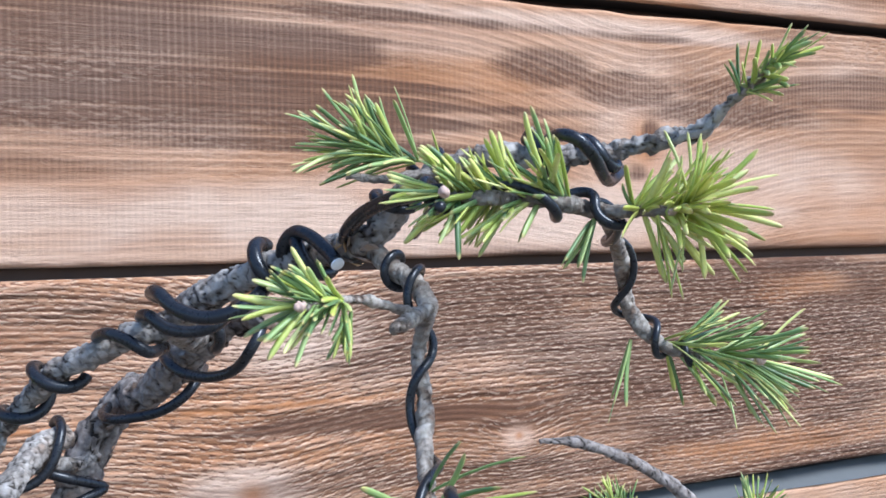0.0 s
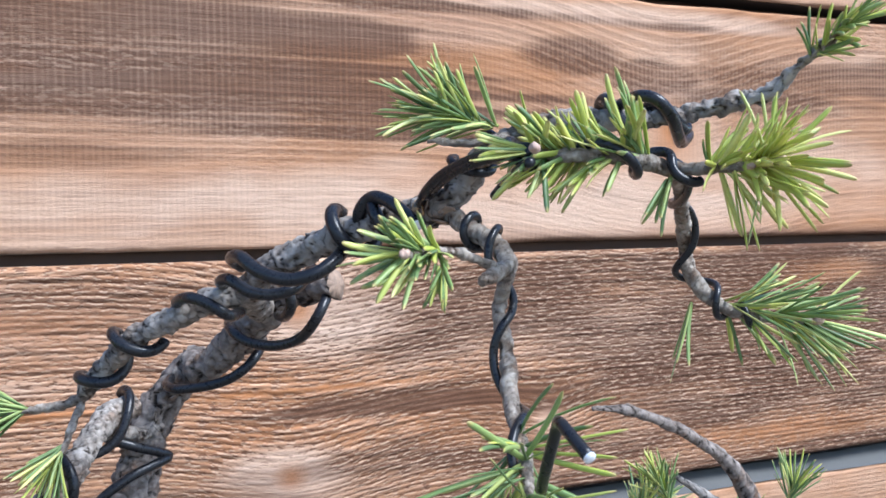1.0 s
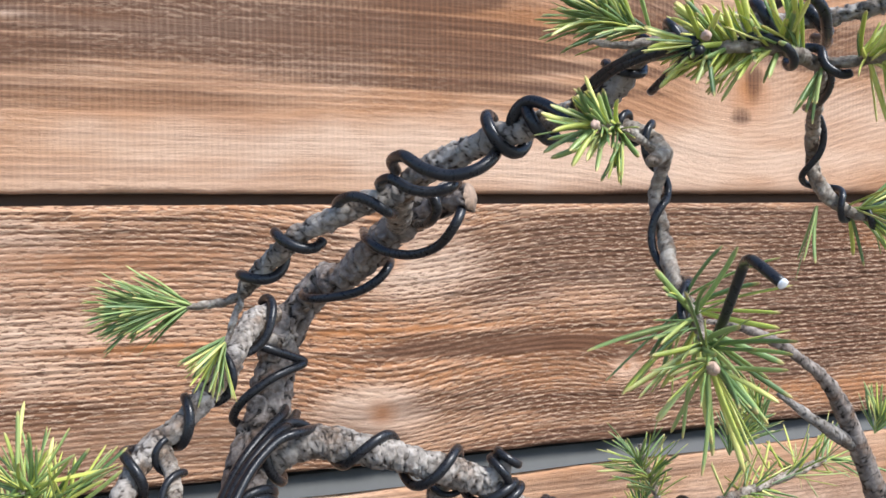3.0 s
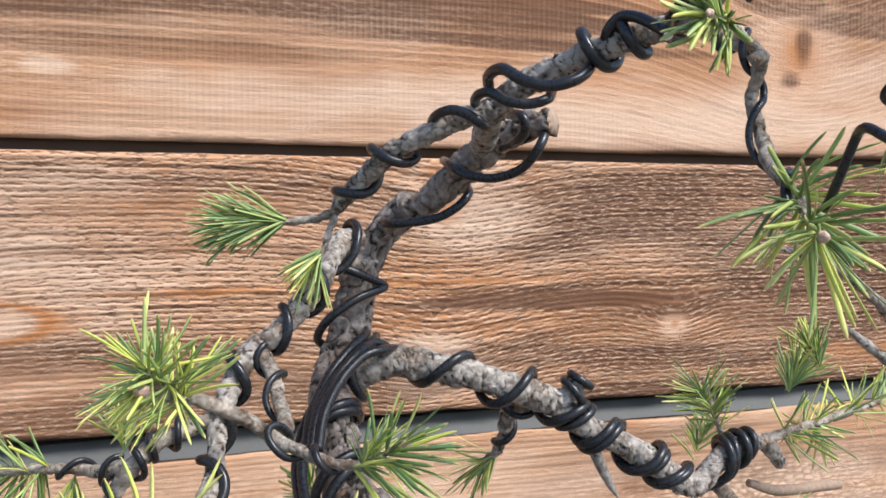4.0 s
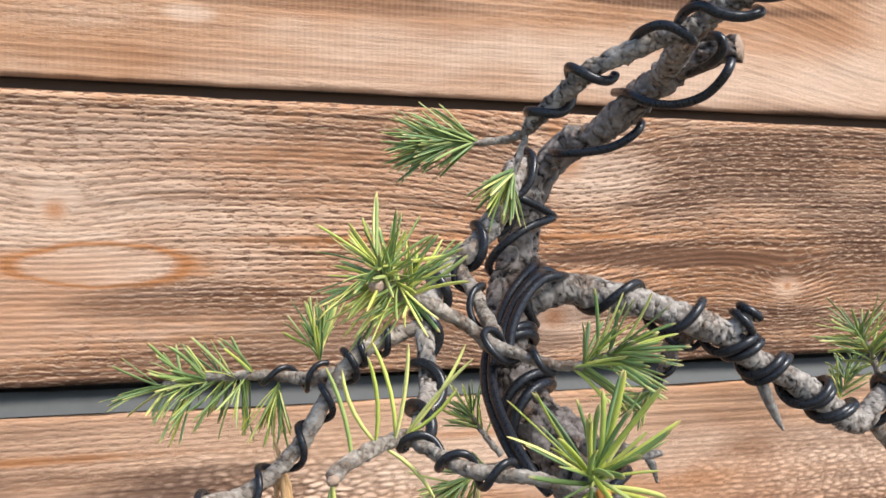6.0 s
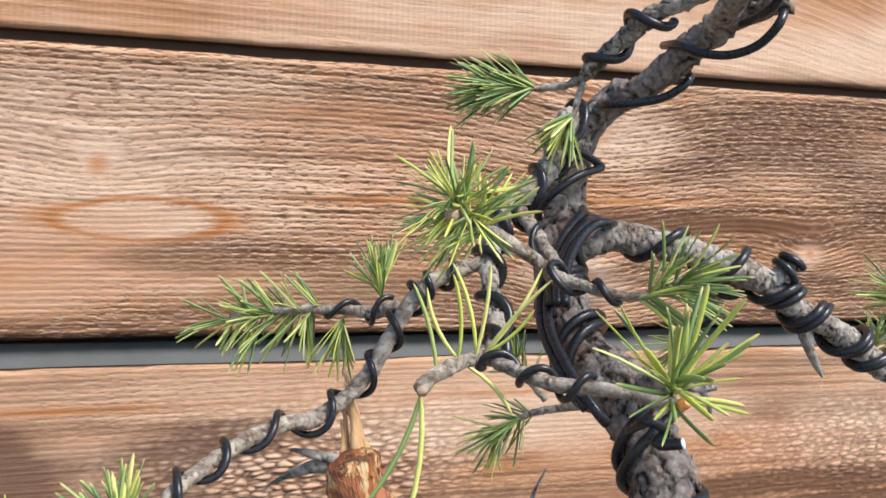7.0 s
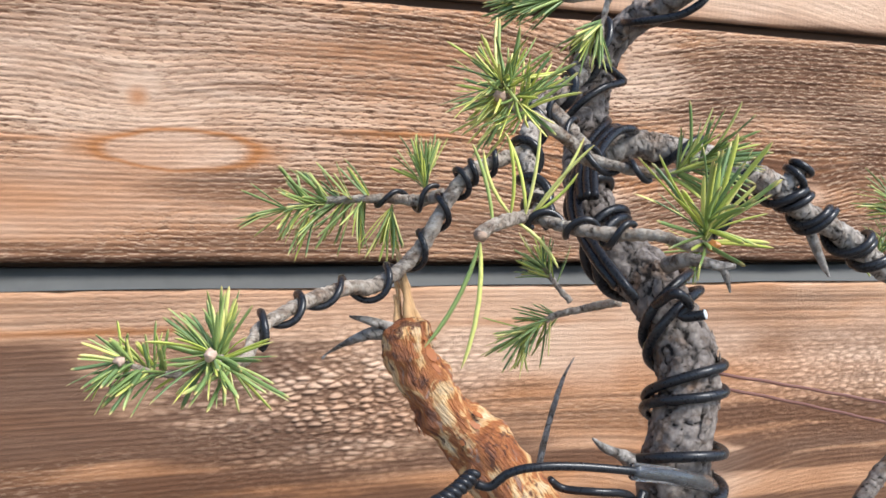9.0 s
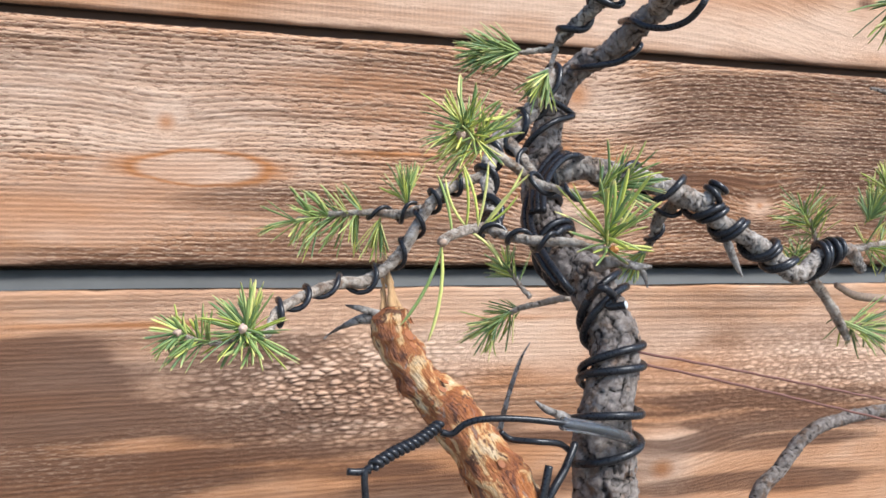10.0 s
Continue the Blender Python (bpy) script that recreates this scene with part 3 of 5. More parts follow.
GROUND = -0.16
wall = tagged(new("wall_back"), "wall of scorched and brushed horizontal wooden boards", "wall", kind="structure")
board(0.2, 0.4, 3, "rough",
      [(0.157, 0.239, 0.045, 0.030, 4.5), (0.377, 0.261, 0.022, 0.016, 3.0), (-0.211, 0.320, 0.030, 0.022, 2.0), (0.165, 0.362, 0.055, 0.045, 4.5)],
      [(0.40, 0.348, 0.17, 0.045, 0.72), (0.68, 0.33, 0.28, 0.07, 0.85), (0.265, 0.289, 0.15, 0.012, 1.0), (0.51, 0.286, 0.10, 0.012, 0.9), (0.62, 0.26, 0.3, 0.035, 0.82), (0.33, 0.238, 0.18, 0.015, 0.6), (-0.02, 0.218, 0.30, 0.014, 0.65), (-0.09, 0.255, 0.10, 0.014, 0.6)],
      [(-0.183, 0.282, 0.072, 0.017, 0.88), (0.17, 0.303, 0.16, 0.004, 0.7), (-0.02, 0.300, 0.12, 0.004, 0.7), (-0.29, 0.288, 0.06, 0.004, 0.6), (0.155, 0.385, 0.012, 0.018, 0.7)],
      [(-0.28, 0.25, 0.2, 0.035, 0.6), (-0.15, 0.36, 0.3, 0.03, 0.6), (-0.26, 0.32, 0.24, 0.07, 0.7), (-0.02, 0.345, 0.16, 0.04, 0.4), (-0.18, 0.282, 0.06, 0.018, 0.9), (-0.211, 0.328, 0.030, 0.024, 0.95), (0.19, 0.36, 0.06, 0.04, 0.8), (0.157, 0.238, 0.05, 0.03, 0.8), (0.377, 0.261, 0.02, 0.014, 1.0)])
board(0.4078, 0.615, 11, "planed",
      [(0.506, 0.500, 0.075, 0.085, 8.0), (-0.20, 0.600, 0.05, 0.04, 5.0)],
      [(0.152, 0.566, 0.12, 0.016, 1.0), (0.398, 0.562, 0.060, 0.018, 0.75), (0.14, 0.526, 0.30, 0.006, 0.95), (0.16, 0.511, 0.28, 0.008, 0.9), (0.10, 0.540, 0.32, 0.005, 0.9), (0.22, 0.494, 0.22, 0.006, 0.7), (0.02, 0.596, 0.18, 0.014, 0.95), (0.0, 0.566, 0.12, 0.014, 0.9), (-0.15, 0.58, 0.15, 0.03, 0.95), (-0.12, 0.606, 0.2, 0.010, 0.9), (0.48, 0.548, 0.05, 0.016, 0.7), (0.512, 0.505, 0.012, 0.020, 0.85), (0.498, 0.478, 0.014, 0.008, 0.8), (0.62, 0.53, 0.12, 0.012, 0.75), (-0.02, 0.475, 0.16, 0.010, 0.5), (0.34, 0.594, 0.22, 0.006, 0.9), (0.05, 0.582, 0.12, 0.006, 0.7), (0.75, 0.56, 0.2, 0.02, 0.6)],
      [(0.506, 0.500, 0.038, 0.044, 0.55), (-0.05, 0.531, 0.05, 0.005, 0.5)],
      [(-0.10, 0.529, 0.075, 0.006, 0.95), (0.35, 0.44, 0.45, 0.035, 0.8), (-0.123, 0.457, 0.02, 0.006, 0.8), (0.45, 0.60, 0.25, 0.01, 0.7), (0.62, 0.47, 0.2, 0.04, 0.6)])
board(-0.075, 0.1800, 23, "flaky",
      [(0.275, -0.008, 0.05, 0.03, 6.0)],
      [(-0.31, 0.105, 0.19, 0.05, 1.0), (-0.19, 0.105, 0.11, 0.035, 0.7), (-0.16, 0.06, 0.22, 0.022, 0.9), (-0.30, 0.02, 0.25, 0.02, 0.85), (0.0, 0.045, 0.16, 0.016, 0.9), (-0.15, 0.022, 0.25, 0.026, 0.9), (0.06, -0.012, 0.22, 0.022, 0.85), (-0.33, -0.02, 0.25, 0.03, 0.85), (0.36, -0.03, 0.2, 0.012, 0.85), (0.40, 0.062, 0.16, 0.012, 0.85), (0.44, 0.036, 0.14, 0.008, 0.85), (0.42, 0.012, 0.12, 0.008, 0.8), (-0.25, 0.137, 0.16, 0.012, 0.85), (-0.42, 0.07, 0.2, 0.06, 0.85), (-0.2, 0.03, 0.3, 0.012, 0.6)],
      [(-0.25, 0.15, 0.16, 0.004, 0.8), (0.10, 0.15, 0.1, 0.004, 0.5)],
      [(0.15, 0.125, 0.22, 0.04, 0.75), (0.5, 0.10, 0.3, 0.05, 0.6), (0.27, 0.02, 0.05, 0.02, 0.7)])
board(0.625, 0.83, 37, "planed", [], [(0.5, 0.66, 0.3, 0.02, 0.6)], [], [(0.6, 0.64, 0.3, 0.02, 0.6)])
board(-0.28, -0.085, 41, "flaky", [], [(0.3, -0.08, 0.3, 0.02, 0.7)], [], [])
box("tongue", X0, X1, 0.014, 0.032, 0.399, 0.413, dark_back, wall)
box("backing", X0 - 0.4, X1 + 0.4, 0.034, 0.06, GROUND - 0.05, 0.9, dark_back, wall)

# sloping grey ledge over the lower board
lx = np.linspace(X0, X1, 240)
prof = [(0.0005, 0.1805), (0.0155, 0.1945), (0.030, 0.1950), (0.030, 0.1805)]
lv = [(x, y + 0.0006 * math.sin(x * 40 + i) * (i < 2), z + 0.0005 * math.sin(x * 23 + 2 * i)) for x in lx for i, (y, z) in enumerate(prof)]
lf = [(4 * i + j, 4 * i + (j + 1) % 4, 4 * (i + 1) + (j + 1) % 4, 4 * (i + 1) + j) for i in range(239) for j in range(4)]
mesh_object("ledge", lv, lf, ledge_mat, wall, "grey weathered sloping ledge strip", smooth=False)

gr = box("ground", -300, 300, -300, 0.033, GROUND - 0.05, GROUND, ground_material())
tagged(gr, "plain gravelly earth below the tree", "ground", kind="structure")

# ---- the pine ----
pine = new("pine_bonsai")
pine.location = (0, 0, 0)
tagged(pine, "small wired bonsai pine with grey flaky bark and short green needles", "bonsai tree")
limb('trunk', "trunk", pine, bark_old, [(0.0202, -0.3600, -0.1650, 0.0360), (0.0142, -0.3660, -0.0500, 0.0260), (0.0102, -0.3700, 0.0400, 0.0205), (0.0082, -0.3720, 0.1049, 0.0174), (0.0073, -0.3720, 0.1247, 0.0168), (0.0066, -0.3700, 0.1494, 0.0155), (0.0136, -0.3660, 0.1735, 0.0144), (0.0176, -0.3580, 0.1910, 0.0137), (0.0166, -0.3450, 0.2069, 0.0130), (0.0134, -0.3280, 0.2231, 0.0133), (0.0028, -0.3100, 0.2378, 0.0108), (0.0022, -0.2920, 0.2567, 0.0107), (0.0049, -0.2720, 0.2770, 0.0097), (0.0179, -0.2550, 0.2949, 0.0089), (0.0230, -0.2460, 0.3139, 0.0087), (0.0283, -0.2430, 0.3294, 0.0082), (0.0363, -0.2440, 0.3445, 0.0077), (0.0491, -0.2500, 0.3598, 0.0077), (0.0508, -0.2620, 0.3588, 0.0068), (0.0601, -0.2780, 0.3711, 0.0072), (0.0674, -0.2940, 0.3829, 0.0067), (0.0746, -0.3080, 0.3915, 0.0061), (0.0818, -0.3200, 0.3957, 0.0057), (0.0897, -0.3310, 0.3976, 0.0056)],
     72, 0.0009, plated(1, 0.0125, 0.0019), "grey flaky plated bark", end=heartwood)
limb('C', "branch", pine, bark_grey, [(0.0673, -0.3050, 0.3868, 0.0049), (0.0539, -0.3450, 0.3954, 0.0048), (0.0527, -0.3660, 0.4032, 0.0047), (0.0615, -0.3780, 0.4102, 0.0046), (0.0706, -0.3880, 0.4157, 0.0045), (0.0803, -0.4000, 0.4199, 0.0044), (0.0914, -0.4120, 0.4229, 0.0042), (0.0944, -0.4240, 0.4246, 0.0042), (0.0996, -0.4300, 0.4329, 0.0045), (0.1020, -0.4350, 0.4388, 0.0033), (0.1077, -0.4400, 0.4430, 0.0028), (0.1137, -0.4460, 0.4462, 0.0027), (0.1194, -0.4520, 0.4477, 0.0026), (0.1307, -0.4600, 0.4473, 0.0031), (0.1378, -0.4630, 0.4472, 0.0026), (0.1460, -0.4670, 0.4478, 0.0023), (0.1535, -0.4720, 0.4492, 0.0021), (0.1594, -0.4790, 0.4512, 0.0022), (0.1640, -0.4870, 0.4523, 0.0022), (0.1658, -0.4910, 0.4563, 0.0014), (0.1665, -0.4980, 0.4599, 0.0015), (0.1665, -0.5050, 0.4633, 0.0014), (0.1658, -0.5110, 0.4661, 0.00064)],
     30, 0.0008, plated(74, 0.0056, 0.0010), end=heartwood)
limb('B', "branch", pine, bark_grey, [(0.0540, -0.3620, 0.4022, 0.0042), (0.0459, -0.3600, 0.3975, 0.0044), (0.0359, -0.3570, 0.3946, 0.0042), (0.0245, -0.3510, 0.3890, 0.0040), (0.0143, -0.3390, 0.3822, 0.0038), (0.0058, -0.3260, 0.3722, 0.0037), (0.0004, -0.3180, 0.3642, 0.0033), (-0.0021, -0.3120, 0.3583, 0.0022)],
     30, 0.0008, plated(73, 0.0056, 0.0010), end=heartwood)
limb('B1', "twig", pine, bark_twig, [(-0.0014, -0.3120, 0.3589, 0.0018), (-0.0093, -0.3080, 0.3558, 0.0018), (-0.0197, -0.3030, 0.3543, 0.0016), (-0.0346, -0.3000, 0.3533, 0.00072)],
     16, 0.0006, knobbly(68, 0.0021, 0.00062))
limb('B2', "twig", pine, bark_twig, [(-0.0021, -0.3120, 0.3583, 0.0016), (-0.0060, -0.3150, 0.3498, 0.0013), (-0.0092, -0.3180, 0.3427, 0.0011), (-0.0121, -0.3180, 0.3385, 0.0007)],
     16, 0.0006, knobbly(68, 0.0021, 0.00062))
limb('D', "twig", pine, bark_twig, [(0.0994, -0.4350, 0.4364, 0.0019), (0.0963, -0.4550, 0.4371, 0.0019), (0.0967, -0.4720, 0.4360, 0.0018), (0.1035, -0.4800, 0.4354, 0.0018), (0.1136, -0.4840, 0.4350, 0.0018), (0.1208, -0.4850, 0.4343, 0.0022), (0.1338, -0.4800, 0.4326, 0.0020), (0.1374, -0.4870, 0.4318, 0.0015), (0.1410, -0.4960, 0.4316, 0.0014), (0.1464, -0.5050, 0.4318, 0.0011)],
     16, 0.0006, knobbly(69, 0.0021, 0.00062))
limb('E', "twig", pine, bark_twig, [(0.1388, -0.4780, 0.4319, 0.0016), (0.1561, -0.4580, 0.4268, 0.0018), (0.1726, -0.4380, 0.4197, 0.0023), (0.1796, -0.4300, 0.4104, 0.0022), (0.1821, -0.4290, 0.4021, 0.0026), (0.1865, -0.4310, 0.3947, 0.0026), (0.1916, -0.4360, 0.3894, 0.0018), (0.2002, -0.4420, 0.3864, 0.0014), (0.2154, -0.4520, 0.3851, 0.00072)],
     16, 0.0006, knobbly(70, 0.0021, 0.00062))
limb('F', "twig", pine, bark_twig, [(0.0953, -0.4250, 0.4229, 0.0028), (0.0983, -0.4370, 0.4167, 0.0028), (0.1009, -0.4450, 0.4133, 0.0028), (0.1008, -0.4530, 0.4073, 0.0027), (0.0986, -0.4550, 0.4016, 0.0021), (0.0984, -0.4520, 0.3954, 0.0019), (0.0980, -0.4550, 0.3883, 0.0021), (0.0972, -0.4590, 0.3816, 0.0022), (0.0921, -0.4700, 0.3722, 0.0022), (0.0871, -0.4840, 0.3652, 0.0018), (0.0835, -0.4940, 0.3593, 0.0014), (0.0778, -0.5070, 0.3512, 0.00072)],
     16, 0.0006, knobbly(71, 0.0021, 0.00062))
limb('F1', "twig", pine, bark_twig, [(0.1001, -0.4550, 0.4071, 0.0022), (0.0936, -0.4620, 0.4061, 0.0020), (0.0866, -0.4680, 0.4044, 0.0017), (0.0846, -0.4700, 0.4038, 0.0012)],
     16, 0.0006, knobbly(72, 0.0021, 0.00062))
limb('F2', "twig", pine, bark_twig, [(0.0945, -0.4600, 0.4071, 0.0014), (0.0844, -0.4680, 0.4091, 0.0011), (0.0751, -0.4740, 0.4119, 0.0012), (0.0663, -0.4800, 0.4119, 0.0011), (0.0577, -0.4850, 0.4116, 0.0012)],
     16, 0.0006, knobbly(72, 0.0021, 0.00062))
limb('U', "twig", pine, bark_twig, [(0.1104, -0.4470, 0.4439, 0.0014), (0.1032, -0.4440, 0.4434, 0.0014), (0.0954, -0.4420, 0.4420, 0.0012), (0.0839, -0.4380, 0.4428, 0.00072)],
     16, 0.0006, knobbly(86, 0.0021, 0.00062))
limb('H', "branch", pine, bark_grey, [(0.0141, -0.2680, 0.2770, 0.0067), (0.0211, -0.2720, 0.2848, 0.0075), (0.0324, -0.2760, 0.2875, 0.0072), (0.0453, -0.2800, 0.2867, 0.0070), (0.0616, -0.2890, 0.2831, 0.0067), (0.0799, -0.2940, 0.2777, 0.0067), (0.0971, -0.2960, 0.2719, 0.0067), (0.1115, -0.2980, 0.2656, 0.0065), (0.1246, -0.3000, 0.2544, 0.0060), (0.1411, -0.3020, 0.2461, 0.0058), (0.1604, -0.3030, 0.2348, 0.0059), (0.1776, -0.3030, 0.2229, 0.0059), (0.1889, -0.3020, 0.2219, 0.0057), (0.1991, -0.3000, 0.2295, 0.0055), (0.2123, -0.2970, 0.2354, 0.0050), (0.2344, -0.2920, 0.2365, 0.0045), (0.2506, -0.2880, 0.2228, 0.0037)],
     30, 0.0008, plated(79, 0.0056, 0.0010), end=heartwood)
limb('H1', "branch", pine, bark_grey, [(0.1093, -0.2990, 0.2670, 0.0046), (0.1170, -0.3000, 0.2722, 0.0041), (0.1206, -0.3010, 0.2782, 0.0035)],
     30, 0.0008, plated(86, 0.0056, 0.0010), end=heartwood)
limb('H2', "dead_stub", pine, dead_grey, [(0.1250, -0.3010, 0.2496, 0.0033), (0.1309, -0.3030, 0.2358, 0.0027), (0.1363, -0.3040, 0.2252, 0.0016), (0.1396, -0.3040, 0.2200, 0.0005)],
     14, 0.0007, knobbly(52, 0.0035, 0.0003), "bare grey dead twig")
limb('H3', "twig", pine, bark_twig, [(0.2041, -0.2900, 0.2190, 0.0043), (0.2200, -0.2880, 0.2040, 0.0035), (0.2324, -0.2860, 0.1896, 0.0036), (0.2450, -0.2840, 0.1729, 0.0024)],
     16, 0.0006, knobbly(74, 0.0021, 0.00062))
limb('H4', "twig", pine, bark_twig, [(0.2344, -0.2920, 0.2365, 0.0030), (0.2566, -0.2870, 0.2393, 0.0025), (0.2885, -0.2820, 0.2427, 0.0025), (0.3313, -0.2760, 0.2491, 0.0023)],
     16, 0.0006, knobbly(74, 0.0021, 0.00062))
limb('H5', "twig", pine, bark_twig, [(0.2156, -0.2850, 0.2384, 0.0021), (0.2127, -0.2780, 0.2547, 0.0015), (0.2094, -0.2740, 0.2695, 0.0011)],
     16, 0.0006, knobbly(74, 0.0021, 0.00062))
limb('H6', "twig", pine, heartwood, [(0.2361, -0.2800, 0.2109, 0.0022), (0.2637, -0.2720, 0.2016, 0.0030), (0.3150, -0.2620, 0.1976, 0.0031)],
     14, 0.001, knobbly(9, 0.004, 0.0003), "pale broken stick")
limb('K', "branch", pine, bark_grey, [(0.1008, -0.2900, 0.2683, 0.0041), (0.0982, -0.2760, 0.2618, 0.0039), (0.0959, -0.2680, 0.2527, 0.0037), (0.0972, -0.2620, 0.2421, 0.0029), (0.0954, -0.2560, 0.2341, 0.0018), (0.0904, -0.2500, 0.2285, 0.0010)],
     30, 0.0008, plated(82, 0.0056, 0.0010), end=heartwood)
limb('I', "branch", pine, bark_grey, [(0.0199, -0.2640, 0.3463, 0.0049), (0.0102, -0.2720, 0.3440, 0.0052), (0.0015, -0.2850, 0.3371, 0.0050), (-0.0078, -0.3000, 0.3275, 0.0048), (-0.0182, -0.3120, 0.3181, 0.0044), (-0.0286, -0.3190, 0.3091, 0.0039), (-0.0373, -0.3170, 0.3034, 0.0044), (-0.0469, -0.3260, 0.2936, 0.0038), (-0.0537, -0.3380, 0.2807, 0.0035), (-0.0575, -0.3500, 0.2698, 0.0031), (-0.0607, -0.3640, 0.2621, 0.0028), (-0.0687, -0.3840, 0.2578, 0.0023), (-0.0765, -0.4020, 0.2551, 0.0020)],
     30, 0.0008, plated(80, 0.0056, 0.0010), end=heartwood)
limb('Ir', "branch", pine, bark_grey, [(0.0352, -0.2450, 0.3326, 0.0028), (0.0237, -0.2560, 0.3322, 0.0029), (0.0127, -0.2680, 0.3371, 0.0030), (0.0059, -0.2800, 0.3391, 0.0029)],
     30, 0.0008, plated(87, 0.0056, 0.0010), end=heartwood)
limb('I1', "twig", pine, bark_twig, [(-0.0816, -0.4070, 0.2554, 0.0024), (-0.0927, -0.4140, 0.2543, 0.0024), (-0.1027, -0.4210, 0.2519, 0.0023), (-0.1083, -0.4250, 0.2490, 0.0022)],
     16, 0.0006, knobbly(75, 0.0021, 0.00062), end=heartwood)
limb('I2', "twig", pine, bark_twig, [(-0.0816, -0.4070, 0.2550, 0.0022), (-0.0762, -0.4170, 0.2527, 0.0022), (-0.0712, -0.4320, 0.2514, 0.0023), (-0.0645, -0.4380, 0.2505, 0.0021), (-0.0553, -0.4460, 0.2509, 0.0019), (-0.0466, -0.4510, 0.2487, 0.0019), (-0.0379, -0.4540, 0.2477, 0.0020)],
     16, 0.0006, knobbly(75, 0.0021, 0.00062), end=heartwood)
limb('I3', "twig", pine, bark_twig, [(-0.0356, -0.3160, 0.3037, 0.0035), (-0.0326, -0.3300, 0.2947, 0.0029), (-0.0330, -0.3450, 0.2863, 0.0028), (-0.0328, -0.3570, 0.2792, 0.0029), (-0.0393, -0.3660, 0.2772, 0.0030), (-0.0331, -0.3740, 0.2753, 0.0021), (-0.0259, -0.3830, 0.2729, 0.0019), (-0.0145, -0.3920, 0.2721, 0.0017), (-0.0047, -0.4020, 0.2790, 0.0010)],
     16, 0.0006, knobbly(75, 0.0021, 0.00062))
limb('T', "twig", pine, bark_twig, [(-0.0393, -0.3660, 0.2785, 0.0026), (-0.0511, -0.3660, 0.2865, 0.0026), (-0.0653, -0.3690, 0.2935, 0.0023), (-0.0766, -0.3730, 0.2967, 0.0019), (-0.0833, -0.3760, 0.3057, 0.0014)],
     16, 0.0006, knobbly(85, 0.0021, 0.00062))
limb('J', "twig", pine, bark_twig, [(-0.0554, -0.3380, 0.2808, 0.0030), (-0.0671, -0.3360, 0.2759, 0.0032), (-0.0790, -0.3360, 0.2707, 0.0032), (-0.0880, -0.3390, 0.2623, 0.0031), (-0.0965, -0.3420, 0.2492, 0.0031), (-0.1038, -0.3450, 0.2387, 0.0031), (-0.1154, -0.3480, 0.2285, 0.0030), (-0.1274, -0.3540, 0.2236, 0.0031), (-0.1380, -0.3600, 0.2241, 0.0029), (-0.1528, -0.3720, 0.2222, 0.0027), (-0.1659, -0.3880, 0.2198, 0.0024), (-0.1776, -0.4020, 0.2158, 0.0021), (-0.1843, -0.4120, 0.2070, 0.0020), (-0.1953, -0.4240, 0.2111, 0.0014)],
     16, 0.0006, knobbly(75, 0.0021, 0.00062))
limb('J1', "twig", pine, bark_twig, [(-0.1883, -0.4150, 0.2055, 0.0015), (-0.2008, -0.4180, 0.2052, 0.0011), (-0.2111, -0.4200, 0.2056, 0.0010), (-0.2226, -0.4220, 0.2104, 0.00072)],
     16, 0.0006, knobbly(76, 0.0021, 0.00062))
limb('S', "twig", pine, bark_twig, [(-0.0877, -0.3250, 0.2606, 0.0030), (-0.0962, -0.3150, 0.2576, 0.0028), (-0.1097, -0.3070, 0.2579, 0.0020), (-0.1285, -0.2980, 0.2566, 0.0019), (-0.1502, -0.2900, 0.2526, 0.0015)],
     16, 0.0006, knobbly(84, 0.0021, 0.00062))
limb('red', "stripped_limb", pine, stripped, [(-0.1105, -0.3412, 0.2081, 0.0022), (-0.1100, -0.3421, 0.2063, 0.0065), (-0.1093, -0.3436, 0.2033, 0.0092), (-0.1086, -0.3450, 0.2007, 0.0099), (-0.1053, -0.3520, 0.1872, 0.0110), (-0.0990, -0.3600, 0.1750, 0.0115), (-0.0875, -0.3690, 0.1616, 0.0120), (-0.0755, -0.3800, 0.1459, 0.0133), (-0.0652, -0.3870, 0.1296, 0.0147), (-0.0550, -0.3900, 0.1121, 0.0162), (-0.0370, -0.3860, 0.0750, 0.0160), (-0.0150, -0.3800, 0.0300, 0.0170), (0.0000, -0.3620, -0.0050, 0.0180)],
     40, 0.0009, peeled(5, 0.011, 0.0023), "reddish freshly stripped limb of raw wood")
limb('jin1', "dead_stub", pine, dead_grey, [(-0.1049, -0.3480, 0.2010, 0.0032), (-0.1127, -0.3450, 0.2031, 0.0032), (-0.1228, -0.3420, 0.2029, 0.0028), (-0.1290, -0.3380, 0.2001, 0.0018), (-0.1380, -0.3300, 0.1936, 0.00064), (-0.1412, -0.3280, 0.1902, 0.0003)],
     14, 0.0007, knobbly(53, 0.0035, 0.0003), "bare grey dead twig")
limb('jin2', "dead_stub", pine, dead_grey, [(-0.1074, -0.3480, 0.2035, 0.0023), (-0.1164, -0.3450, 0.2056, 0.0023), (-0.1261, -0.3450, 0.2087, 0.0016), (-0.1332, -0.3430, 0.2104, 0.0004)],
     14, 0.0007, knobbly(54, 0.0035, 0.0003), "bare grey dead twig")
limb('stick', "dead_stub", pine, dead_grey, [(-0.0258, -0.3000, 0.1270, 0.0017), (-0.0188, -0.2950, 0.1465, 0.0015), (-0.0099, -0.2900, 0.1664, 0.0011), (-0.0012, -0.2850, 0.1773, 0.0003)],
     14, 0.0007, knobbly(112, 0.0035, 0.0003), "bare grey dead twig")
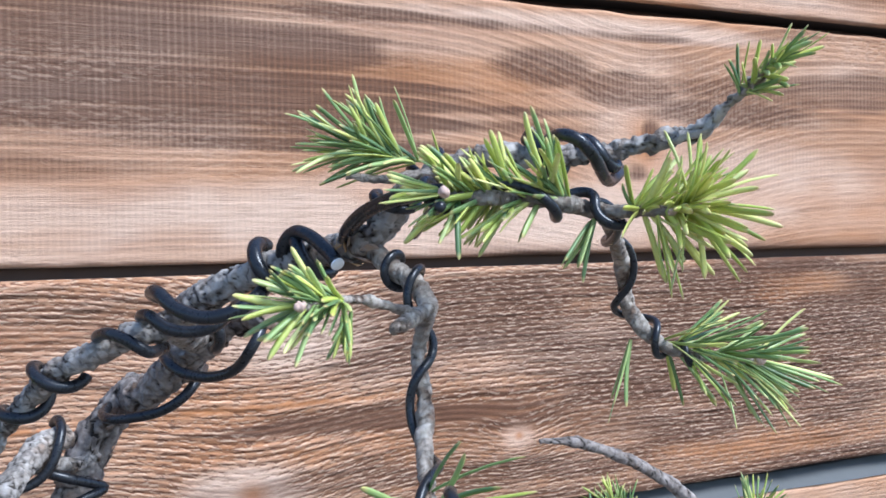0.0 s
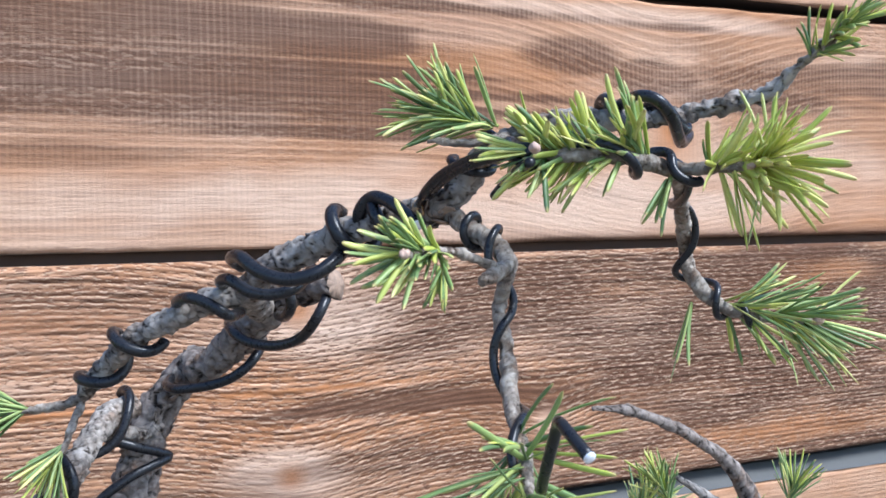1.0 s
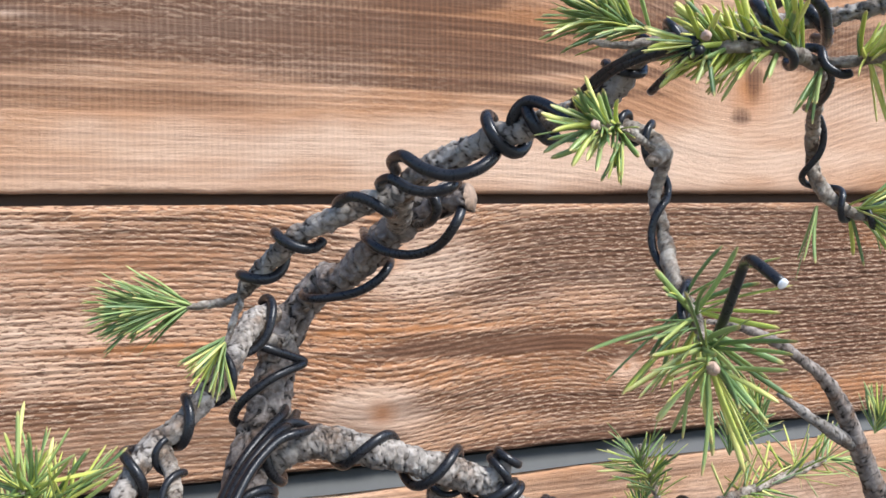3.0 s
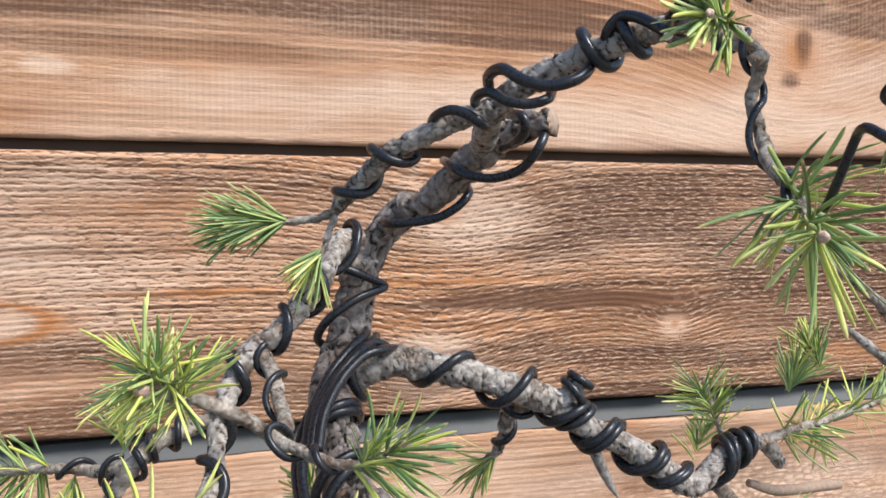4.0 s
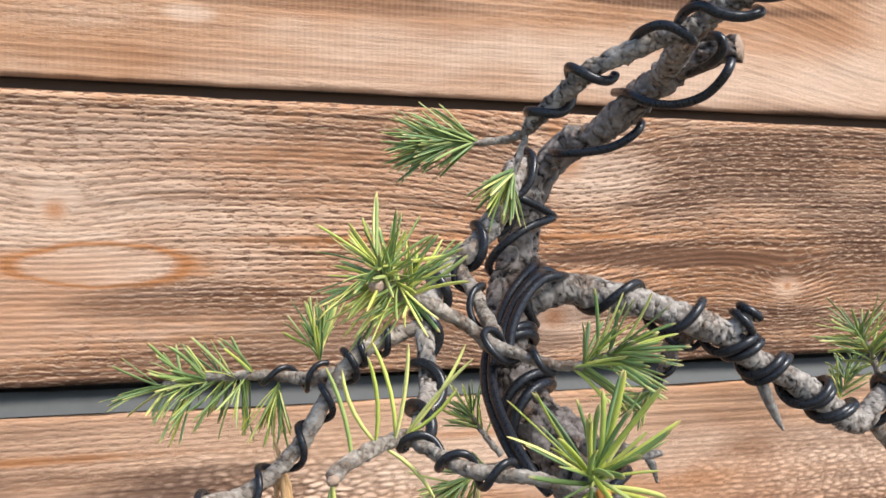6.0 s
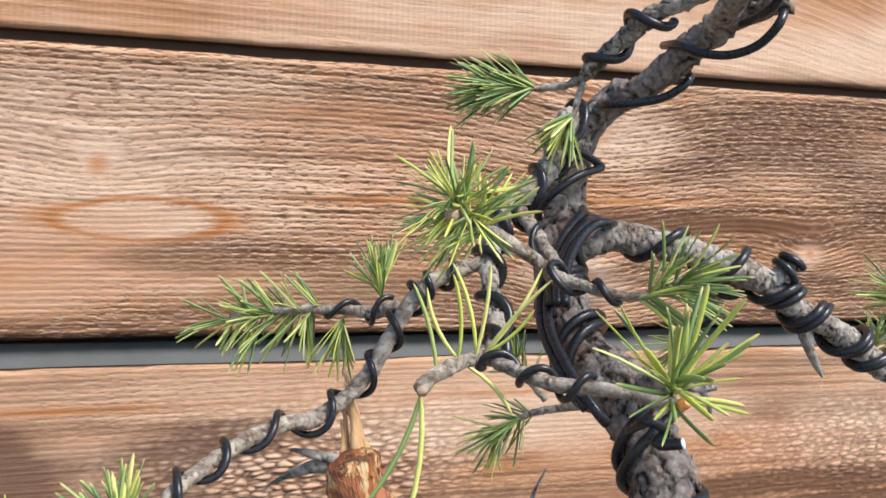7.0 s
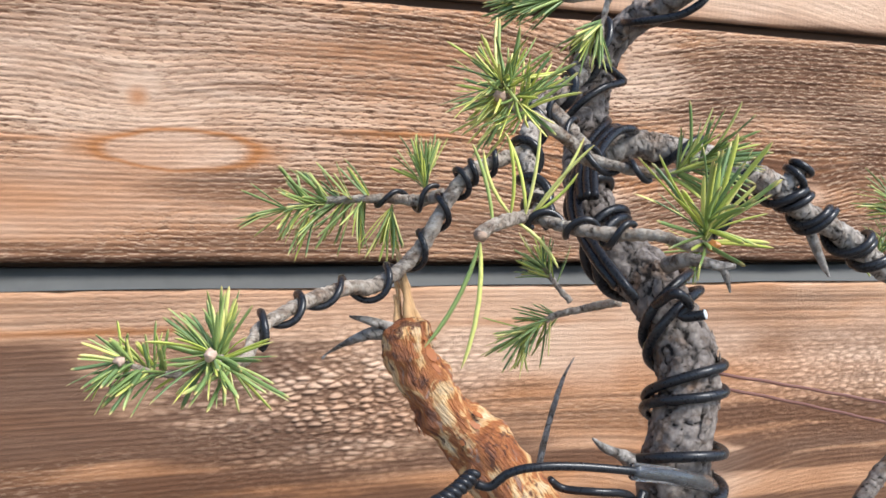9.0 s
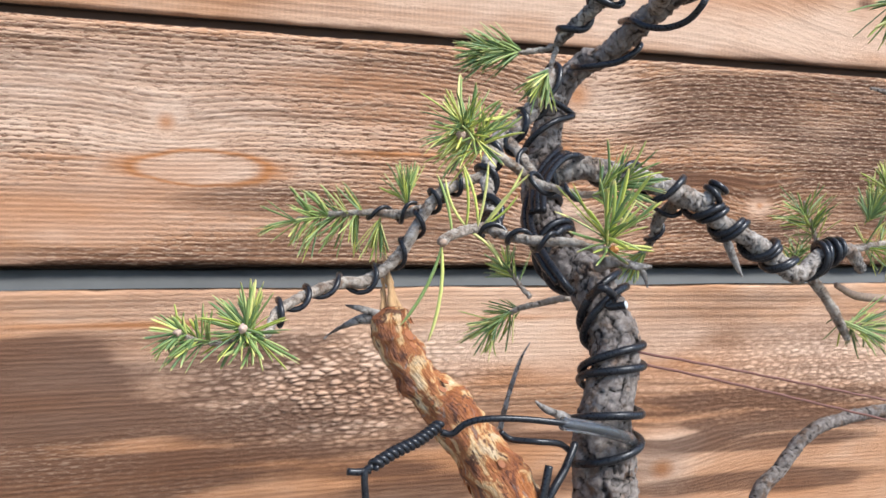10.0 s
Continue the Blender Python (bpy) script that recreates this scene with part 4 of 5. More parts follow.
limb('back', "twig", pine, bark_twig, [(0.0318, -0.2700, 0.2035, 0.0024), (0.0237, -0.2500, 0.1978, 0.0022), (0.0103, -0.2350, 0.1911, 0.0019), (-0.0042, -0.2250, 0.1795, 0.0011)],
     16, 0.0006, knobbly(102, 0.0021, 0.00062))
limb('back2', "twig", pine, bark_twig, [(0.0166, -0.2430, 0.2001, 0.0019), (0.0099, -0.2380, 0.2092, 0.0016), (0.0036, -0.2320, 0.2198, 0.0011)],
     16, 0.0006, knobbly(103, 0.0021, 0.00062))
limb('spurR', "dead_stub", pine, dead_grey, [(0.0107, -0.3500, 0.2313, 0.0038), (0.0125, -0.3650, 0.2352, 0.0030), (0.0236, -0.3700, 0.2331, 0.0022), (0.0323, -0.3700, 0.2326, 0.0010)],
     14, 0.0007, knobbly(87, 0.0035, 0.0003), "bare grey dead twig")
limb('spurR2', "dead_stub", pine, dead_grey, [(0.0250, -0.3700, 0.2336, 0.0017), (0.0288, -0.3700, 0.2269, 0.0015), (0.0306, -0.3700, 0.2212, 0.0005)],
     14, 0.0007, knobbly(56, 0.0035, 0.0003), "bare grey dead twig")
limb('spurL', "dead_stub", pine, dead_grey, [(0.0006, -0.3700, 0.1460, 0.0030), (-0.0142, -0.3720, 0.1495, 0.0034), (-0.0242, -0.3750, 0.1545, 0.0022), (-0.0320, -0.3775, 0.1580, 0.0018), (-0.0390, -0.3800, 0.1632, 0.0006)],
     14, 0.0007, knobbly(81, 0.0035, 0.0003), "bare grey dead twig")
limb('spurT', "dead_stub", pine, dead_grey, [(0.1333, -0.4580, 0.4456, 0.0014), (0.1314, -0.4580, 0.4510, 0.0012), (0.1304, -0.4580, 0.4555, 0.0004)],
     14, 0.0007, knobbly(89, 0.0035, 0.0003), "bare grey dead twig")
limb('nubR', "dead_stub", pine, dead_grey, [(0.0213, -0.3600, 0.1543, 0.0048), (0.0257, -0.3650, 0.1530, 0.0028), (0.0291, -0.3670, 0.1488, 0.00072)],
     14, 0.0007, knobbly(86, 0.0035, 0.0003), "bare grey dead twig")

# a dead grey branch that rises from the ground behind
dead_wood = new("dead_branch")
tagged(dead_wood, "bare grey weathered dead branch rising behind the pine", "branch")
limb("dead1", "main_stem", dead_wood, bark_old, [(0.1873, -0.2500, -0.1650, 0.0110), (0.1933, -0.2500, -0.0600, 0.0080), (0.1993, -0.2500, 0.0419, 0.0063), (0.2200, -0.2500, 0.0703, 0.0050), (0.2438, -0.2500, 0.0954, 0.0051), (0.2743, -0.2500, 0.1050, 0.0047), (0.3114, -0.2500, 0.1092, 0.0048), (0.3700, -0.2600, 0.1120, 0.0056), (0.3820, -0.2900, 0.1550, 0.0056), (0.3500, -0.3180, 0.2080, 0.0056), (0.3200, -0.3280, 0.2400, 0.0054), (0.3040, -0.3300, 0.2680, 0.0050), (0.2920, -0.3310, 0.2900, 0.0044), (0.2760, -0.3350, 0.3080, 0.0034), (0.2600, -0.3380, 0.3185, 0.0024), (0.2400, -0.3430, 0.3290, 0.0021), (0.2190, -0.3450, 0.3375, 0.0019), (0.2130, -0.3455, 0.3392, 0.0024), (0.2060, -0.3460, 0.3404, 0.0015), (0.1960, -0.3465, 0.3414, 0.0011)],
     20, 0.001, plated(61, 0.007, 0.0006))
limb("dead2", "side_stem", dead_wood, dead_grey, [(0.2520, -0.3300, 0.3020, 0.0014), (0.2700, -0.3300, 0.2900, 0.0024), (0.2860, -0.3300, 0.2800, 0.0032), (0.3010, -0.3300, 0.2720, 0.0040)],
     16, 0.001, plated(67, 0.006, 0.0005))

# needles
tuft('U', (0.1040, -0.4430, 0.4467), (0.0889, -0.4370, 0.4507), 112, 0.0213, 20, 65, 0.15, 0.4)
# high yellow values on D put sunlit brightness into the needle colour
tuft('D', (0.1183, -0.4840, 0.4350), (0.0964, -0.4760, 0.4366), 150, 0.0164, 30, 85, 0.75, 0, 0.00068)
tuft('D', (0.1263, -0.4840, 0.4336), (0.1207, -0.4840, 0.4353), 30, 0.0237, 30, 70, 0.5, 0.9, 0.00068)
tuft('D', (0.1389, -0.4920, 0.4317), (0.1477, -0.5060, 0.4323), 124, 0.0195, 25, 100, 1.0, 0.1, 0.00074)
tuft('D', (0.1351, -0.4830, 0.4311), (0.1317, -0.4830, 0.4290), 8, 0.0178, 10, 50, 0.2, -1.2)
tuft('C', (0.1665, -0.4970, 0.4589), (0.1656, -0.5120, 0.4664), 44, 0.0137, 25, 60, 0.5, 0)
tuft('E', (0.1906, -0.4330, 0.3919), (0.2154, -0.4520, 0.3851), 112, 0.0270, 18, 68, 0.2, 0.0, 0.00066)
tuft('E', (0.1828, -0.4300, 0.3930), (0.1806, -0.4300, 0.3895), 4, 0.0249, 5, 30, 0.1, -1.2)
tuft('F2', (0.0713, -0.4770, 0.4122), (0.0568, -0.4860, 0.4117), 60, 0.0165, 20, 60, 0.35, 0, 0.00068)
tuft('F2', (0.0715, -0.4770, 0.4102), (0.0701, -0.4770, 0.4064), 16, 0.0103, 10, 40, 0.55, -0.6)
tuft('F', (0.0876, -0.4820, 0.3665), (0.0773, -0.5080, 0.3514), 84, 0.0270, 30, 92, 0.3, -0.15, 0.00068)
tuft('B1', (-0.0197, -0.3030, 0.3546), (-0.0388, -0.3000, 0.3536), 140, 0.0257, 15, 48, 0.12, 0)
tuft('B2', (-0.0087, -0.3180, 0.3437), (-0.0121, -0.3180, 0.3385), 44, 0.0213, 10, 60, 0.5, -0.2)
tuft('T', (-0.0680, -0.3700, 0.2938), (-0.0837, -0.3770, 0.3066), 160, 0.0255, 40, 125, 0.5, 0)
tuft('I3', (-0.0168, -0.3920, 0.2715), (-0.0042, -0.4030, 0.2795), 76, 0.0250, 20, 75, 0.25, 0, 0.00064)
tuft('I2', (-0.0390, -0.4520, 0.2473), (-0.0448, -0.4620, 0.2563), 46, 0.0310, 20, 105, 0.5, 0.35, 0.00072)
needles('I1', [((-0.1010, -0.4190, 0.2510), (-0.1090, -0.4180, 0.2800)), ((-0.0930, -0.4150, 0.2560), (-0.1030, -0.4130, 0.2780)), ((-0.0930, -0.4150, 0.2560), (-0.0970, -0.4200, 0.2830)),
                 ((-0.0860, -0.4120, 0.2560), (-0.0920, -0.4050, 0.2850)), ((-0.0860, -0.4120, 0.2560), (-0.0840, -0.4180, 0.2860)), ((-0.0820, -0.4090, 0.2560), (-0.0630, -0.4100, 0.2840)),
                 ((-0.0820, -0.4090, 0.2560), (-0.0640, -0.4200, 0.2810)), ((-0.0820, -0.4090, 0.2560), (-0.0670, -0.4140, 0.2710)), ((-0.0890, -0.4120, 0.2530), (-0.0740, -0.4150, 0.2370))], 0.00066, 0.75)
needles('I1', [((-0.1080, -0.4250, 0.2470), (-0.1250, -0.4200, 0.2110)), ((-0.1080, -0.4250, 0.2470), (-0.1130, -0.4240, 0.2040))], 0.00085, 0.5)
tuft('S', (-0.1142, -0.3040, 0.2578), (-0.1514, -0.2900, 0.2526), 108, 0.0235, 45, 85, 0.3, -0.05)
tuft('S', (-0.0884, -0.3000, 0.2599), (-0.0879, -0.2960, 0.2669), 58, 0.0224, 15, 75, 0.3, 0.5)
tuft('S', (-0.1060, -0.3080, 0.2555), (-0.1072, -0.3080, 0.2509), 28, 0.0218, 15, 60, 0.7, -0.9)
tuft('J', (-0.1883, -0.4150, 0.2059), (-0.1962, -0.4250, 0.2121), 88, 0.0225, 35, 115, 0.35, 0.15, 0.00064)
tuft('J1', (-0.2077, -0.4190, 0.2053), (-0.2230, -0.4220, 0.2107), 66, 0.0160, 25, 85, 0.35, 0)
tuft('back', (0.0115, -0.2360, 0.1912), (-0.0052, -0.2250, 0.1795), 70, 0.0263, 20, 65, 0.2, 0)
tuft('back2', (0.0099, -0.2380, 0.2092), (0.0029, -0.2320, 0.2205), 44, 0.0217, 20, 65, 0.2, 0)
tuft('K', (0.0975, -0.2580, 0.2349), (0.0905, -0.2500, 0.2279), 42, 0.0250, 15, 60, 0.2, -0.3)
tuft('H5', (0.2145, -0.2840, 0.2419), (0.2079, -0.2760, 0.2622), 70, 0.0256, 40, 80, 0.35, -0.1)
tuft('H4', (0.2482, -0.2880, 0.2378), (0.2836, -0.2830, 0.2416), 62, 0.0279, 35, 80, 0.4, 0)
tuft('H4', (0.2935, -0.2810, 0.2426), (0.3356, -0.2760, 0.2498), 62, 0.0309, 35, 80, 0.4, 0.2)
tuft('H4', (0.2710, -0.2700, 0.2560), (0.2731, -0.2700, 0.2656), 42, 0.0201, 20, 60, 0.3, 0.5)
tuft('H3', (0.2325, -0.2860, 0.1876), (0.2595, -0.2840, 0.1786), 80, 0.0340, 20, 70, 0.2, 0)
tuft('H3', (0.2851, -0.2500, 0.2521), (0.2920, -0.2500, 0.2650), 52, 0.0291, 25, 70, 0.3, 0.4)
tuft('H3', (0.2348, -0.2300, 0.2076), (0.2458, -0.2300, 0.2377), 52, 0.0196, 25, 70, 0.3, 0.2)
tuft('dead1', (0.2939, -0.2700, 0.2678), (0.2863, -0.2700, 0.2795), 52, 0.0250, 20, 60, 0.2, 0.5)
tuft('dead1', (0.3758, -0.2700, 0.2593), (0.3802, -0.2700, 0.2672), 42, 0.0265, 20, 60, 0.2, 0.5)

# wires
coil('trunk', [0.2967, 0.3177, 0.3389, 0.374, 0.431, 0.4643], 1, 0.0019)
coil('trunk', [0.3484, 0.3832, 0.4392, 0.4614], 1, 0.0019)
coil('H', [0.0057, 0.0503, 0.0826, 0.1148, 0.132, 0.1641, 0.1758, 0.2217, 0.2309], -1, 0.0019)
coil('H', [0.1191, 0.1352, 0.1685, 0.177, 0.2247, 0.2378], -1, 0.0018)
coil('B', [0.0522, 0.0774], 1, 0.0017)
coil('C', [0.1048, 0.1185], 1, 0.0019)
coil('C', [0.1589, 0.1698, 0.1782], 1, 0.0012)
coil('C', [0.2035, 0.2187], 1, 0.0015)
coil('D', [0.0349, 0.0626, 0.0845], 1, 0.0011)
coil('E', [0.0155, 0.0692, 0.0912, 0.1011], 1, 0.001)
coil('F', [0.013, 0.0234, 0.052, 0.0899], 1, 0.001)
coil('I', [0.0084, 0.0534, 0.0792, 0.1123, 0.1303, 0.1557, 0.1974], -1, 0.0016)
coil('I3', [0.0068, 0.0244, 0.0655, 0.0829], 1, 0.0011)
coil('I2', [0.0031, 0.0223, 0.0383], -1, 0.001)
coil('J', [0.0152, 0.0266, 0.0317, 0.0478, 0.0667, 0.0905, 0.1202, 0.1461, 0.1689], -1, 0.0011)
coil('S', [0.009, 0.0279], -1, 0.001)
coil('H1', [0.0136], -1, 0.0017)
coil('K', [0.0139, 0.0375], 1, 0.0013)
free_wire([(0.0807, -0.5050, 0.3596), (0.0777, -0.5120, 0.3654), (0.0761, -0.5200, 0.3766), (0.0741, -0.5240, 0.3785), (0.0729, -0.5280, 0.3784), (0.0734, -0.5360, 0.3741)], 0.0011, "black wire end hooked out of the needles", (False, True))
free_wire([(0.0782, -0.3950, 0.4160), (0.0761, -0.4000, 0.4231), (0.0783, -0.4050, 0.4279), (0.0811, -0.4120, 0.4268), (0.0841, -0.4200, 0.4223), (0.0853, -0.4250, 0.4188)], 0.0018, "thick black wire arched over the branch with a bright cut end", (False, True))
free_wire([(0.0908, -0.4850, 0.4332), (0.0937, -0.4700, 0.4309), (0.0987, -0.4500, 0.4267)], 0.0011, "short black wire end under the needles", (False, True))
free_wire([(0.1355, -0.4550, 0.4513), (0.1249, -0.4800, 0.4509), (0.1262, -0.4870, 0.4495), (0.1310, -0.4870, 0.4455), (0.1386, -0.4800, 0.4412), (0.1475, -0.4700, 0.4404), (0.1578, -0.4600, 0.4440), (0.1617, -0.4500, 0.4467)], 0.0014, "black wire looped over the top branch")
free_wire([(-0.0003, -0.3600, 0.2149), (-0.0001, -0.3750, 0.2218), (0.0090, -0.3720, 0.2164), (0.0063, -0.3700, 0.2112), (0.0107, -0.3740, 0.2117), (0.0137, -0.3770, 0.2128)], 0.0019, "black wire with a bright snipped end beside the trunk", (False, True))
free_wire([(0.0618, -0.2700, 0.3832), (0.0554, -0.2950, 0.3800), (0.0597, -0.3060, 0.3749), (0.0690, -0.3160, 0.3734), (0.0768, -0.3260, 0.3771), (0.0813, -0.3340, 0.3857), (0.0871, -0.3280, 0.3942), (0.0901, -0.3100, 0.3998)], 0.0018, "thick black wire loop hanging round the trunk top")
free_wire([(0.0406, -0.2450, 0.3562), (0.0347, -0.2620, 0.3531), (0.0398, -0.2740, 0.3528), (0.0537, -0.2810, 0.3553), (0.0628, -0.2860, 0.3608), (0.0697, -0.2830, 0.3672), (0.0762, -0.2650, 0.3704)], 0.0018, "thick black wire wound round the upper trunk")
free_wire([(0.0471, -0.3600, 0.4065), (0.0409, -0.3740, 0.4094), (0.0410, -0.3860, 0.4103), (0.0453, -0.3940, 0.4057), (0.0525, -0.3990, 0.4031), (0.0615, -0.4020, 0.4050), (0.0705, -0.3970, 0.4103), (0.0794, -0.3800, 0.4156)], 0.0019, "thick black wire loop round the leading branch")
free_wire([(0.0448, -0.3520, 0.3991), (0.0382, -0.3680, 0.4018), (0.0393, -0.3780, 0.4028), (0.0445, -0.3840, 0.3989), (0.0517, -0.3870, 0.3980), (0.0590, -0.3870, 0.4002), (0.0693, -0.3700, 0.4054)], 0.0017, "black wire loop round the leading branch")
free_wire([(0.0291, -0.3430, 0.3915), (0.0258, -0.3560, 0.3950), (0.0283, -0.3660, 0.3969), (0.0330, -0.3710, 0.3952), (0.0399, -0.3720, 0.3909), (0.0468, -0.3580, 0.3906)], 0.0017, "black wire loop round the side branch")
free_wire([(0.0655, -0.3350, 0.3997), (0.0646, -0.3520, 0.3973), (0.0660, -0.3530, 0.3919), (0.0660, -0.3450, 0.3874), (0.0686, -0.3250, 0.3859)], 0.0018, "black wire tying the branch to the trunk top")
free_wire([(-0.0169, -0.3180, 0.2600), (-0.0115, -0.3050, 0.2723), (0.0002, -0.2880, 0.2849), (0.0146, -0.2760, 0.2960), (0.0244, -0.2640, 0.3003), (0.0271, -0.2450, 0.3019)], 0.0019, "thick black wire running over the trunk fork")
free_wire([(-0.0156, -0.3220, 0.2607), (-0.0098, -0.3090, 0.2728), (0.0016, -0.2940, 0.2842), (0.0162, -0.2820, 0.2943), (0.0262, -0.2700, 0.2958), (0.0322, -0.2550, 0.2974)], 0.0019, "thick black wire running over the trunk fork")
free_wire([(-0.0131, -0.3240, 0.2609), (-0.0076, -0.3120, 0.2731), (0.0028, -0.3000, 0.2848), (0.0154, -0.2910, 0.2932), (0.0267, -0.2860, 0.2951), (0.0394, -0.2700, 0.2928)], 0.0019, "thick black wire running over the trunk fork")
free_wire([(0.0184, -0.2400, 0.2880), (0.0042, -0.2550, 0.2951), (0.0018, -0.2620, 0.3011), (0.0067, -0.2680, 0.3094), (0.0181, -0.2680, 0.3168), (0.0299, -0.2640, 0.3205), (0.0351, -0.2600, 0.3220), (0.0307, -0.2620, 0.3246), (0.0203, -0.2660, 0.3289), (0.0098, -0.2630, 0.3329), (0.0092, -0.2500, 0.3330), (0.0166, -0.2360, 0.3293)], 0.0018, "thick black wire hooked round the trunk")
free_wire([(0.0886, -0.4200, 0.4255), (0.0856, -0.4320, 0.4287), (0.0868, -0.4420, 0.4331), (0.0900, -0.4550, 0.4364), (0.0932, -0.4660, 0.4378), (0.0961, -0.4750, 0.4376), (0.1006, -0.4700, 0.4358)], 0.0012, "black wire running along the leading branch")
free_wire([(0.0897, -0.4250, 0.4279), (0.0876, -0.4360, 0.4302), (0.0882, -0.4470, 0.4334), (0.0911, -0.4580, 0.4355), (0.0939, -0.4680, 0.4364), (0.0959, -0.4770, 0.4363)], 0.0012, "black wire running along the leading branch")
free_wire([(-0.0065, -0.2930, 0.2753), (-0.0138, -0.3020, 0.2667), (-0.0193, -0.3120, 0.2561), (-0.0217, -0.3240, 0.2463), (-0.0217, -0.3430, 0.2335), (-0.0170, -0.3550, 0.2227)], 0.0019, "thick black wire running along the trunk")
free_wire([(-0.0102, -0.3030, 0.2707), (-0.0168, -0.3140, 0.2589), (-0.0202, -0.3270, 0.2480), (-0.0199, -0.3460, 0.2352), (-0.0158, -0.3600, 0.2237), (-0.0104, -0.3600, 0.2178)], 0.0019, "thick black wire running along the trunk")

# tie between the stripped limb and the trunk
TWIST = spline([(-0.0989, -0.4020, 0.1595, 0), (-0.1120, -0.4100, 0.1547, 0), (-0.1244, -0.4150, 0.1515, 0), (-0.1363, -0.4200, 0.1472, 0)], 0.0004)[0][:, :3]
TIE = [(-0.0982, -0.4020, 0.1559), (-0.0931, -0.4040, 0.1553), (-0.0872, -0.4070, 0.1607), (-0.0782, -0.4100, 0.1632), (-0.0614, -0.4120, 0.1628), (-0.0381, -0.4140, 0.1598), (-0.0130, -0.4080, 0.1534), (0.0109, -0.3920, 0.1440), (0.0285, -0.3650, 0.1309)]
TIE_BACK = [(-0.0604, -0.3850, 0.1493), (-0.0540, -0.3850, 0.1451), (-0.0429, -0.3920, 0.1451), (-0.0292, -0.3900, 0.1426), (-0.0150, -0.3750, 0.1333)]
TUBE = [(-0.0396, -0.4140, 0.1599), (-0.0278, -0.4120, 0.1573), (-0.0130, -0.4080, 0.1531), (0.0053, -0.3960, 0.1457), (0.0190, -0.3800, 0.1375)]
TAIL = [(-0.1363, -0.4200, 0.1469), (-0.1394, -0.4200, 0.1456), (-0.1403, -0.4210, 0.1413), (-0.1395, -0.4220, 0.1285), (-0.1397, -0.4220, 0.1128)]
STUB_END = [(-0.1375, -0.4200, 0.1454), (-0.1428, -0.4200, 0.1448), (-0.1480, -0.4200, 0.1454)]
LOOSE = [(-0.0176, -0.3850, 0.1408), (-0.0264, -0.3920, 0.1298), (-0.0368, -0.3980, 0.1191), (-0.0434, -0.4000, 0.1042)]
LOOSE_END = [(-0.0402, -0.4020, 0.1352), (-0.0429, -0.4040, 0.1259), (-0.0477, -0.4060, 0.1068)]
GUYS = ([(0.0225, -0.3700, 0.1860), (0.1006, -0.3550, 0.1697), (0.3143, -0.3200, 0.1229)], [(0.0217, -0.3700, 0.1803), (0.1011, -0.3550, 0.1612), (0.3157, -0.3200, 0.1067)])
SHARD = [(-0.1086, -0.3450, 0.2066), (-0.1090, -0.3420, 0.2193), (-0.1102, -0.3400, 0.2310), (-0.1121, -0.3380, 0.2415)]

# buds
bud('D', (0.0902, -0.4880, 0.4363), 0.0013, (-0.5, -0.8, 0.1))
bud('D', (0.1464, -0.5090, 0.4327), 0.0011, (0.4, -0.8, 0.1))
bud('D', (0.1399, -0.5060, 0.4312), 0.0009, (0.2, -0.8, 0.1))
bud('F2', (0.0564, -0.4880, 0.4119), 0.0011, (-0.9, -0.3, 0.1))
bud('F', (0.0739, -0.5120, 0.3524), 0.0015, (-0.2, -0.9, 0.1))
bud('E', (0.2126, -0.4550, 0.3860), 0.0015, (0.8, -0.3, 0.1))
bud('T', (-0.0845, -0.3800, 0.3000), 0.0022, (-0.3, -0.8, 0.1))
bud('J', (-0.1963, -0.4300, 0.2127), 0.0019, (-0.2, -0.9, 0.1))
bud('J1', (-0.2223, -0.4250, 0.2109), 0.0014, (-0.9, -0.2, 0.1))
bud('B1', (-0.0420, -0.3000, 0.3533), 0.0012, (-0.9, 0, 0.1))
bud('I1', (-0.1086, -0.4280, 0.2491), 0.0016, (-0.6, -0.6, 0.1), heartwood, 'cut_face')
bud('I2', (-0.0394, -0.4580, 0.2484), 0.0018, (0.6, -0.6, 0.1), resin, 'resin_drop')
bud('I3', (-0.0024, -0.4060, 0.2815), 0.0016, (0.8, -0.3, 0.1))


def twist(line, r, gap, turns, phase):
    tan, n, b = frames(line)
    th = np.linspace(0, turns * 2 * math.pi, len(line)) + phase
    return line + (n * np.cos(th)[:, None] + b * np.sin(th)[:, None]) * gap


tie = new("tie_wire")
tagged(tie, "black wire twisted tight, tying the stripped limb to the trunk", "wire")
for ph in (0, math.pi):
    tube("twisted_strand", twist(TWIST, 0.0016, 0.0016, 7, ph), 0.00165, wire_black, tie)
for pts in (TIE, TIE_BACK, TAIL, STUB_END):
    line, _ = spline([(*p, 0) for p in pts], 0.0012)
    tube("strand", line[:, :3], 0.0017, wire_black, tie)
line, _ = spline([(*p, 0) for p in TUBE], 0.0012)
tube("sleeve", line[:, :3], 0.0034, clear_tube, tie, 16, "clear plastic protective sleeve")
free_wire(LOOSE, 0.0019, "thick black wire leaning down the trunk foot")
free_wire(LOOSE_END, 0.0019, "thick black wire leaning down the trunk foot")
for pts in GUYS:
    line, _ = spline([(*p, 0) for p in pts], 0.004)
    w = tube("guy_wire", line[:, :3] + 0.00015 * np.sin(np.arange(len(line)) * 0.9)[:, None] * np.array([0, 0, 1]), 0.0008, copper)
    tagged(w, "thin brown guy wire stretched from the trunk", "wire", "guy wires")

